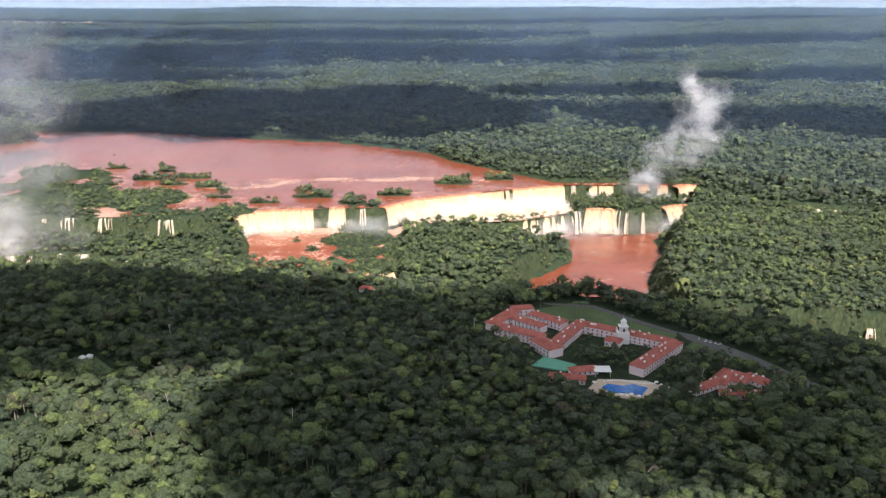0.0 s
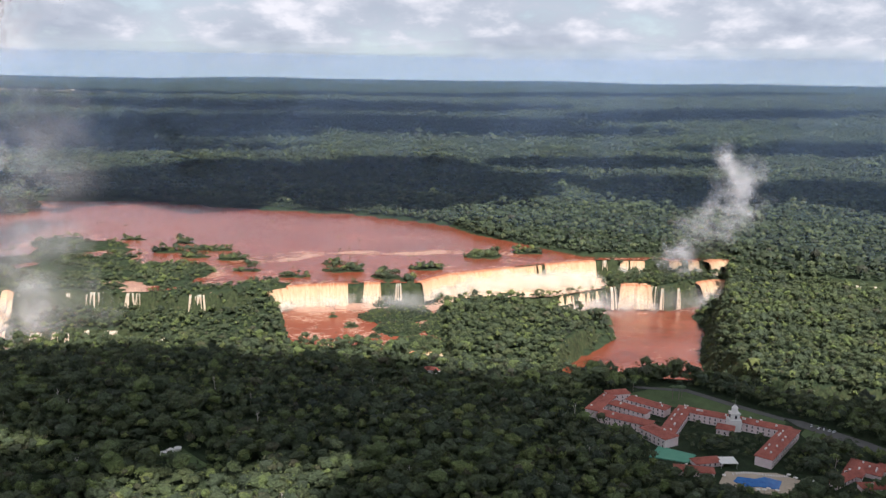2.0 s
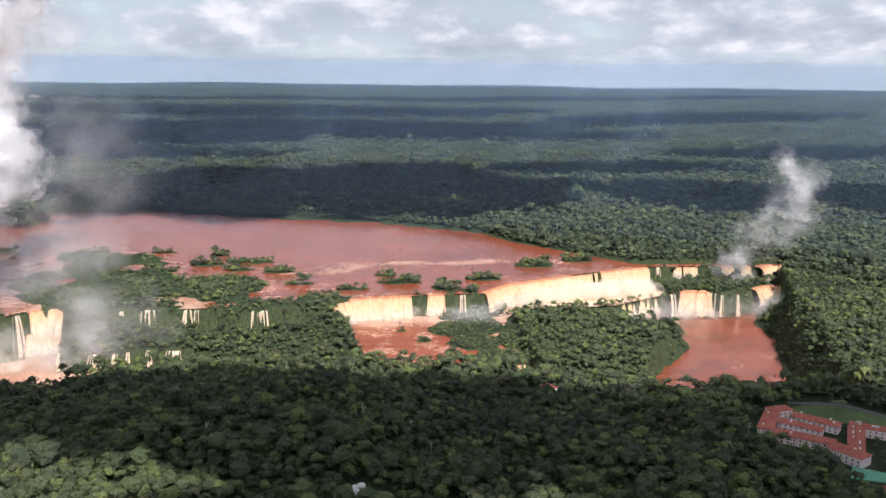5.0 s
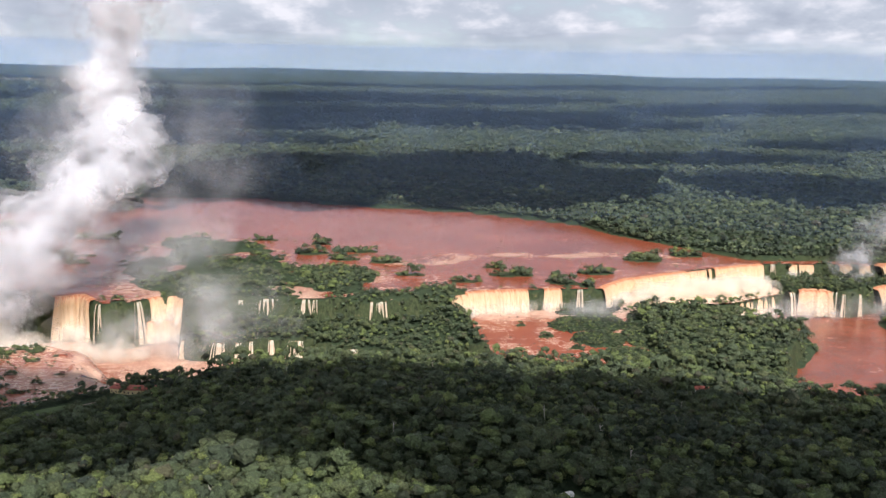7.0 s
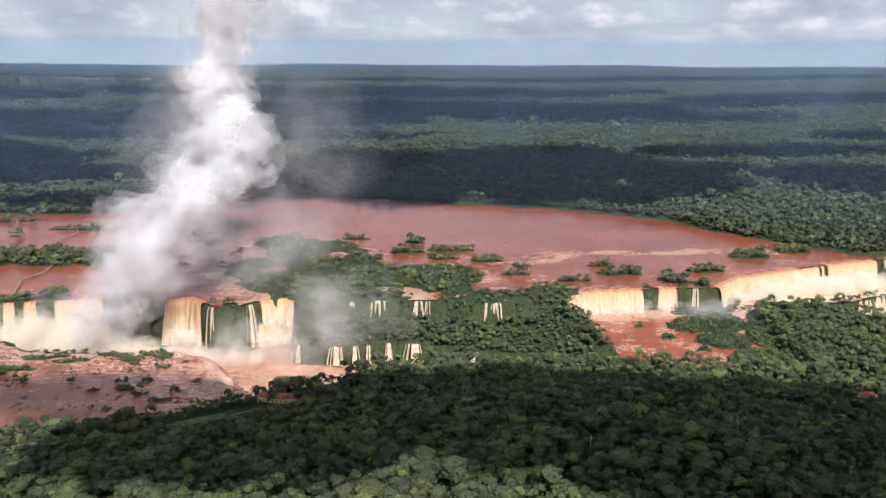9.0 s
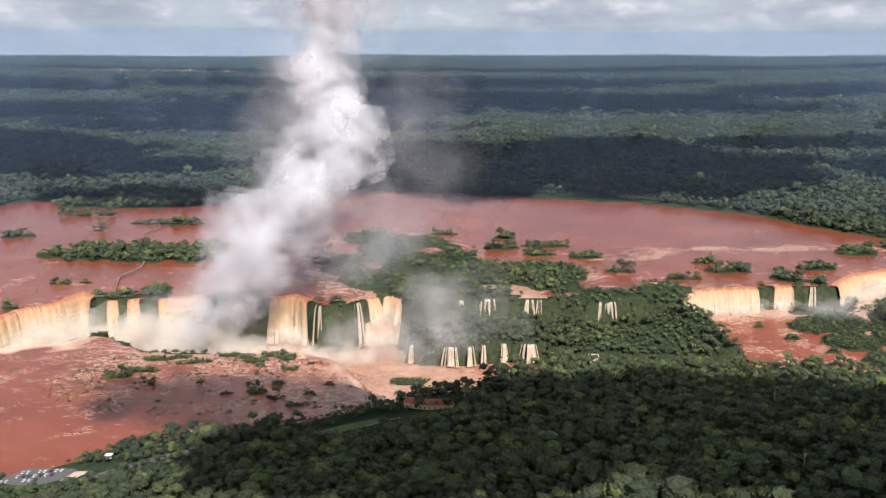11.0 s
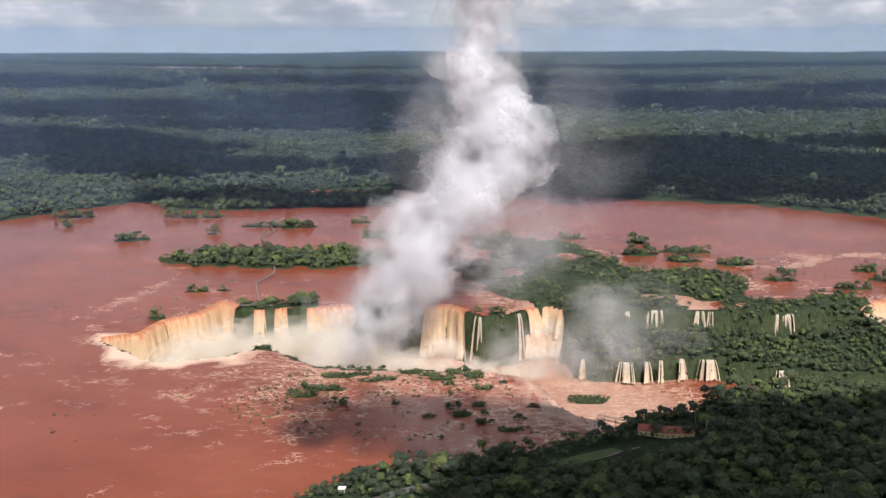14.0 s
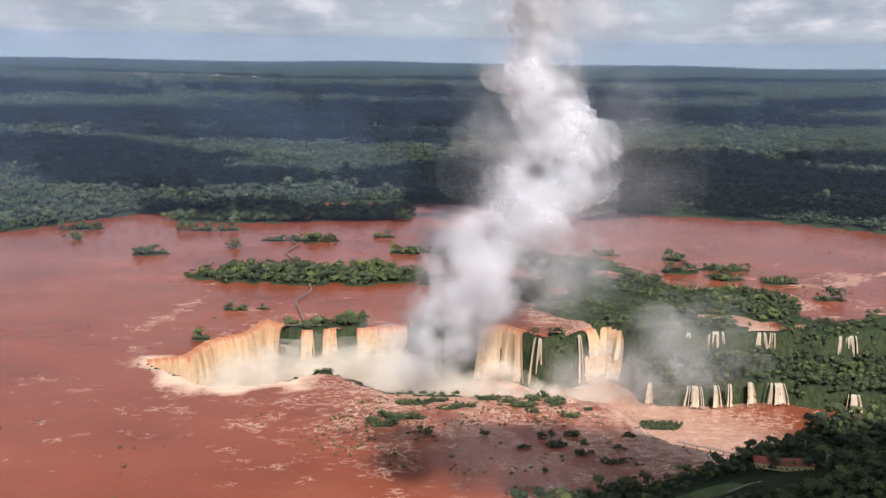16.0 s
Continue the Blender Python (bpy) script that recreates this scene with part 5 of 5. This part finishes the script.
lounger = thing("sun_lounger", "white sun lounger on the poolside terrace", "lounger", 128, 617, GROUND + 0.6, 0, "sun loungers round the pool")
part("frame", box(-0.5, 0.5, -1.1, 1.1, 0.25, 0.4, 0.03), white_mat, lounger)
part("mattress", box(-0.45, 0.45, -1.0, 0.5, 0.4, 0.55, 0.05), white_mat, lounger)
b = part("backrest", box(-0.45, 0.45, 0, 0.9, 0, 0.14, 0.04), white_mat, lounger)
b.matrix_basis = pose(0, 0.45 * K, 0.45 * K, 40, 0, 0)
for sx in (-0.4, 0.4):
    for sy in (-0.9, 0.9):
        part("leg", box(sx - 0.05, sx + 0.05, sy - 0.05, sy + 0.05, 0, 0.25), metal_mat, lounger)
for k in range(20):
    copy_thing(lounger, pose((131 + k * 1.9) * K, (617.5 + math.sin(k * 0.35) * 1.2 - 0.004 * k * k * 4) * K, (GROUND + 0.6) * K, 0, 0, 8 * math.sin(k)))
parasol = thing("parasol", "white round parasol beside the pool", "parasol", 136, 590, GROUND + 0.6, 0, "parasols round the pool")
part("pole", cone(0.08, 0.08, 0, 2.6, 6), metal_mat, parasol)
part("canopy", cone(1.7, 0.1, 2.2, 3.0, 8), white_mat, parasol)
part("base", cone(0.5, 0.4, 0, 0.15, 8), metal_mat, parasol)
for k, (x, y) in enumerate([(140, 589), (144, 591), (149, 588), (168, 612), (171, 607), (175, 603), (119, 612), (182, 601), (190, 599)]):
    copy_thing(parasol, pose(x * K, y * K, (GROUND + 0.6) * K, 0, 0, 20 * k))


def car(x, y, z, turn, paint, label, group):
    c = thing("car", label, "car", x, y, z, turn, group)
    bm = box(-1.9, 1.9, -0.85, 0.85, 0.3, 0.95, 0.15)
    part("body", bm, paint, c)
    bm = bmesh.new()
    lo = [bm.verts.new(p) for p in ((-1.3, -0.8, 0.95), (1.0, -0.8, 0.95), (1.0, 0.8, 0.95), (-1.3, 0.8, 0.95))]
    hi = [bm.verts.new(p) for p in ((-0.9, -0.65, 1.5), (0.5, -0.65, 1.5), (0.5, 0.65, 1.5), (-0.9, 0.65, 1.5))]
    for i in range(4):
        bm.faces.new((lo[i], lo[(i + 1) % 4], hi[(i + 1) % 4], hi[i]))
    part("cabin", bm, glass_mat, c)
    part("roof", box(-0.92, 0.52, -0.66, 0.66, 1.5, 1.56, 0.02), paint, c)
    for sx in (-1.2, 1.2):
        for sy in (-0.86, 0.86):
            w = part("wheel", cone(0.34, 0.34, -0.12, 0.12, 10), tyre_mat, c)
            w.matrix_basis = pose(sx * K, sy * K, 0.34 * K, 90, 0, 0)
    return c


cw = car(229, 704, GROUND + 0.7, 50, car_white, "white car parked by the hotel drive", "parked cars")
for x, y, a in ((233, 699, 40), (236.5, 697, 60), (240, 694, 42), (243, 692, 35)):
    copy_thing(cw, pose(x * K, y * K, (GROUND + 0.7) * K, 0, 0, a))
cd = car(238, 700, GROUND + 0.7, 30, car_dark, "dark car parked by the hotel drive", "parked cars")
# car park by the river
PARK_Z = float(height(-968, 822)) + 1.2
structure("car_park", slab_from([(-1004, 800), (-985, 826), (-948, 826), (-930, 812), (-960, 796)], PARK_Z, 6), asphalt_mat, "asphalt car park by the river bank", "road")
structure("car_park_2", slab_from([(-950, 806), (-944, 820), (-915, 824), (-918, 812)], PARK_Z + 0.6, 6), paving_mat, "pale gravel strip beside the car park", "road")
rs2 = random.Random(4)
for row in range(3):
    for k in range(8):
        if rs2.random() < 0.8:
            copy_thing(cw if rs2.random() < 0.6 else cd, pose((-995 + k * 4.2 + row * 5) * K, (803 + row * 7.5 + k * 0.6) * K, PARK_Z * K, 0, 0, 80 + rs2.uniform(-5, 5)))
hut = thing("hut", "small white hut under the trees", "hut", -924, 838, float(height(-924, 838)) + 2)
wing(hut, -2, 0, 2, 0, 3, 3.2, 1.0, 0, True, 0, 99, white_mat, "", white_mat)
structure("lawn_3", slab_from([(-768, 887), (-738, 901), (-712, 909), (-704, 903), (-722, 891), (-752, 882)], 0, 3, True), grass_mat, "mown lawn by the lodge", "lawn")
for nm, pts, w, mat, lab in (("road_2", [(-940, 800), (-880, 835), (-845, 850), (-800, 868), (-740, 885)], 7, asphalt_mat, "narrow park road among trees"), ("path_2", [(-720, 893), (-700, 903), (-690, 905)], 1.8, deck_mat, "pale footpath over the lawn"),
                             ("path_3", [(-134, 963), (-118, 948), (-104, 944)], 5, paving_mat, "pale path to the kiosk"), ("road_3", [(130, 470), (150, 500), (165, 540)], 5, paving_mat, "earth track through the forest")):
    co, q = ribbon(pts, w)
    tagged(new(nm, poly_mesh(nm, co, q, mat)), lab, "path", kind="structure")

# a clearing with white tents on the hill
structure("clearing", slab_from([(-308, 642), (-290, 652), (-264, 628), (-278, 616)], 0, 3, True), grass_mat, "sunlit grassy clearing in the forest", "lawn")
tent = thing("tent", "small white tent at the edge of the clearing", "tent", -301, 640, float(height(-301, 640)) + 0.4, 20, "tents in the clearing")
part("canvas", hipped(5, 4, 1.6, 1.6, 0.2), white_mat, tent)
part("wall", box(-2.4, 2.4, -1.9, 1.9, 0, 1.6), white_mat, tent)
for x, y, a in ((-297, 645, 50), (-292, 648, 10), (-296, 640, 70)):
    copy_thing(tent, pose(x * K, y * K, (float(height(x, y)) + 0.4) * K, 0, 0, a))
# a pale settlement far out on the plain
rs3 = random.Random(8)
farm = thing("farm_building", "white farm building far out on the plain", "building", -2230, 5525, float(height(-2230, 5525)) + 8, 5, "distant settlement")
part("wall", box(-22, 22, -9, 9, 0, 12), paving_mat, farm)
part("roof", hipped(44, 18, 12, 5, 1), paving_mat, farm)
for k in range(13):
    x = -2620 + 52 * k + rs3.uniform(-16, 16)
    y = 5440 + 0.19 * (x + 2676) + rs3.uniform(-20, 20)
    copy_thing(farm, pose(x * K, y * K, (float(height(x, y)) + 8) * K, 0, 0, rs3.uniform(-15, 15)) @ Matrix.Scale(rs3.uniform(0.25, 0.6), 4))
co, q = ribbon([(-2900, 5390), (-2676, 5424), (-2421, 5486), (-2224, 5525), (-1900, 5590)], 70, 14, 40)
tagged(new("field", poly_mesh("field", co, q, paving_mat)), "pale open field beside the distant settlement", "field", kind="structure")


# ---- footbridges and the viewing platform ----
def footbridge(name, pts, label, lift=2.5, gap=9.0, width=1.9):
    """Deck on posts, with a rail at either side, along a broken line over the river."""
    br = thing(name, label, "footbridge", 0, 0, 0)
    for (ax, ay), (bx, by) in zip(pts, pts[1:]):
        l, ang = math.hypot(bx - ax, by - ay), math.atan2(by - ay, bx - ax)
        z0 = float(water_level(np.array((ay + by) / 2))) + lift
        m = pose((ax + bx) / 2 * K, (ay + by) / 2 * K, z0 * K, 0, 0, math.degrees(ang))
        d = part("deck", box(-l / 2 - 0.5, l / 2 + 0.5, -width / 2, width / 2, -0.4, 0), deck_mat, br)
        d.matrix_basis = m
        for s in (-1, 1):
            r = part("rail", box(-l / 2, l / 2, s * width / 2 - 0.1, s * width / 2 + 0.1, 1.0, 1.25), metal_mat, br)
            r.matrix_basis = m
        n = max(1, int(l / gap))
        for k in range(n):
            u = -l / 2 + (k + 0.5) * l / n
            p = part("post", cone(0.45, 0.4, -6, -0.4, 6, u, 0), post_mat, br)
            p.matrix_basis = m
    return br


footbridge("footbridge", [(-1176, 1830), (-1190, 1765), (-1172, 1725), (-1184, 1672), (-1146, 1588), (-1124, 1512), (-1112, 1452), (-1126, 1400), (-1112, 1350), (-1101, 1312)], "long steel footbridge zigzagging across the river to the throat")
plat = thing("viewing_platform", "viewing deck with railings at the brink of the falls", "platform", -1097, 1303, 4.0)
part("deck", box(-26, 18, -6, 5, 0, 0.6, 0.1), deck_mat, plat)
for y in (-6, 5):
    part("rail", box(-26, 18, y - 0.12, y + 0.12, 1.5, 1.75), metal_mat, plat)
for k in range(8):
    part("post", box(-25.5 + 6.1 * k, -25.1 + 6.1 * k, -6.1, -5.8, -6, 1.6), post_mat, plat)
old = thing("broken_footbridge", "row of bare posts of a washed-out footbridge", "posts", 0, 0, 0)
for k in range(22):
    x, y = -1310 + k * 5.6, 1498 + 3 * math.sin(k * 1.3)
    part("post", box(x - 0.5, x + 0.5, y - 0.5, y + 0.5, -2, 3.2 + 2.6 + (k * 7 % 5) * 0.3, 0.1), post_mat, old)
footbridge("footbridge", [(-600, 1072), (-645, 1088), (-690, 1112)], "concrete footbridge out over the rapids below the falls", -55, 12, 3)


# ---- palms by the hotel and dead trees in the forest ----
frond_mat = plain("palm_frond", (0.06, 0.10, 0.03), 0.6, 0.3, 0.5)
palm = thing("palm_tree", "tall palm with a drooping crown behind the hotel", "palm", 128, 768, GROUND, 0, "palms by the hotel")
part("trunk", cone(0.4, 0.25, -0.5, 13, 7), bark, palm)
for k in range(11):
    bm = bmesh.new()
    prev = None
    for j in range(6):
        u = j / 5
        w = 0.65 * math.sin(math.pi * min(0.95, 0.15 + u * 0.85))
        z = 13 + 1.6 * u - 3.2 * u * u
        row = [bm.verts.new((0.3 + 4.2 * u, -w, z - 0.25)), bm.verts.new((0.3 + 4.2 * u, 0, z)), bm.verts.new((0.3 + 4.2 * u, w, z - 0.25))]
        if prev:
            bm.faces.new((prev[0], prev[1], row[1], row[0]))
            bm.faces.new((prev[1], prev[2], row[2], row[1]))
        prev = row
    f = part("frond", bm, frond_mat, palm)
    f.rotation_euler = (0, 0, k * 0.571 + 0.1 * (k % 3))
for x, y, sc in ((133, 765, 1.1), (138, 772, 0.9), (176, 742, 0.7), (96, 786, 0.8), (226, 690, 0.6)):
    copy_thing(palm, pose(x * K, y * K, GROUND * K, 0, 0, x * 7) @ Matrix.Scale(sc, 4))
pale_bark = plain("bleached_wood", (0.42, 0.38, 0.33), 0.9, 0.25, 0.8)
snag = thing("dead_tree", "bare bleached dead tree standing above the canopy", "tree", -200, 560, float(height(-200, 560)), 0, "dead trees in the forest")
part("trunk", cone(0.5, 0.22, -1, 13.5, 6), pale_bark, snag)
for k in range(5):
    bm = cone(0.2, 0.06, 0, 4.5 - 0.4 * k, 5)
    l = part("limb", bm, pale_bark, snag)
    l.matrix_basis = pose(0, 0, (8.5 + 1.0 * k) * K, 0, 42 - 4 * k, 137 * k)
rs4 = random.Random(31)
made = 0
while made < 46:
    x = rs4.uniform(-780, 420)
    y = rs4.uniform(470, 960) - (0.31 * x if x < 0 else 0) * 0.35
    if wooded(np.array([x]), np.array([y]))[0][0] and sdf(GORGE, np.array([x]), np.array([y]))[0] < -20:
        copy_thing(snag, pose(x * K, y * K, float(height(x, y)) * K, rs4.uniform(-6, 6), rs4.uniform(-6, 6), rs4.uniform(0, 360)) @ Matrix.Scale(rs4.uniform(0.75, 1.1), 4))
        made += 1


# ---- nearest trees, one by one ----
def tree(seed, label):
    """A tapered trunk with limbs and a crown of many leafy clumps."""
    rs = np.random.RandomState(seed)
    t = thing("tree", label, "tree", 0, -900, 40, 0, "rainforest trees nearest the flight")
    h, r = rs.uniform(11, 14), rs.uniform(4.6, 6.2)
    bm = cone(0.55, 0.28, -1.5, h * 0.75, 7)
    for k in range(5):
        a = k * 1.26 + rs.rand()
        l = bmesh.ops.create_cone(bm, cap_ends=True, segments=5, radius1=0.24, radius2=0.08, depth=r * 0.9)
        bmesh.ops.transform(bm, matrix=Matrix.Translation((math.cos(a) * r * 0.3, math.sin(a) * r * 0.3, h * 0.72)) @ Euler((0, 0.75, a)).to_matrix().to_4x4(), verts=l["verts"])
    part("trunk", bm, bark, t)
    v, f = join_shapes(crown_shape(rs, 1, 15, -0.4), tufts(rs, 70, 0.1))
    v = v * np.array([r, r, r * 0.85]) + np.array([0, 0, h * 0.88])
    c = new("crown", poly_mesh("crown", v, f, leaf_near))
    c.parent = t
    return t


kinds = [tree(200 + k, lab) for k, lab in enumerate(("tall rainforest tree with a dense dark green crown", "broad rainforest tree with a mottled green crown", "rainforest tree with a ragged olive crown", "slender rainforest tree with a lumpy green crown"))]
p = scatter(-760, 300, 360, 720, 8.2, 77)
p = p[strip(p[:, 0], p[:, 1])]
ok, z = wooded(p[:, 0], p[:, 1])
p, z = p[ok][:296], z[ok][:296]
rt = random.Random(12)
for k in range(len(p)):
    s = rt.uniform(0.75, 1.25) if k > 3 else 1.0
    m = pose(p[k, 0] * K, p[k, 1] * K, z[k] * K, 0, 0, rt.uniform(0, 360)) @ Matrix.Scale(s, 4)
    src = kinds[k % 4]
    if k < 4:
        src.matrix_world = m
    else:
        copy_thing(src, m)
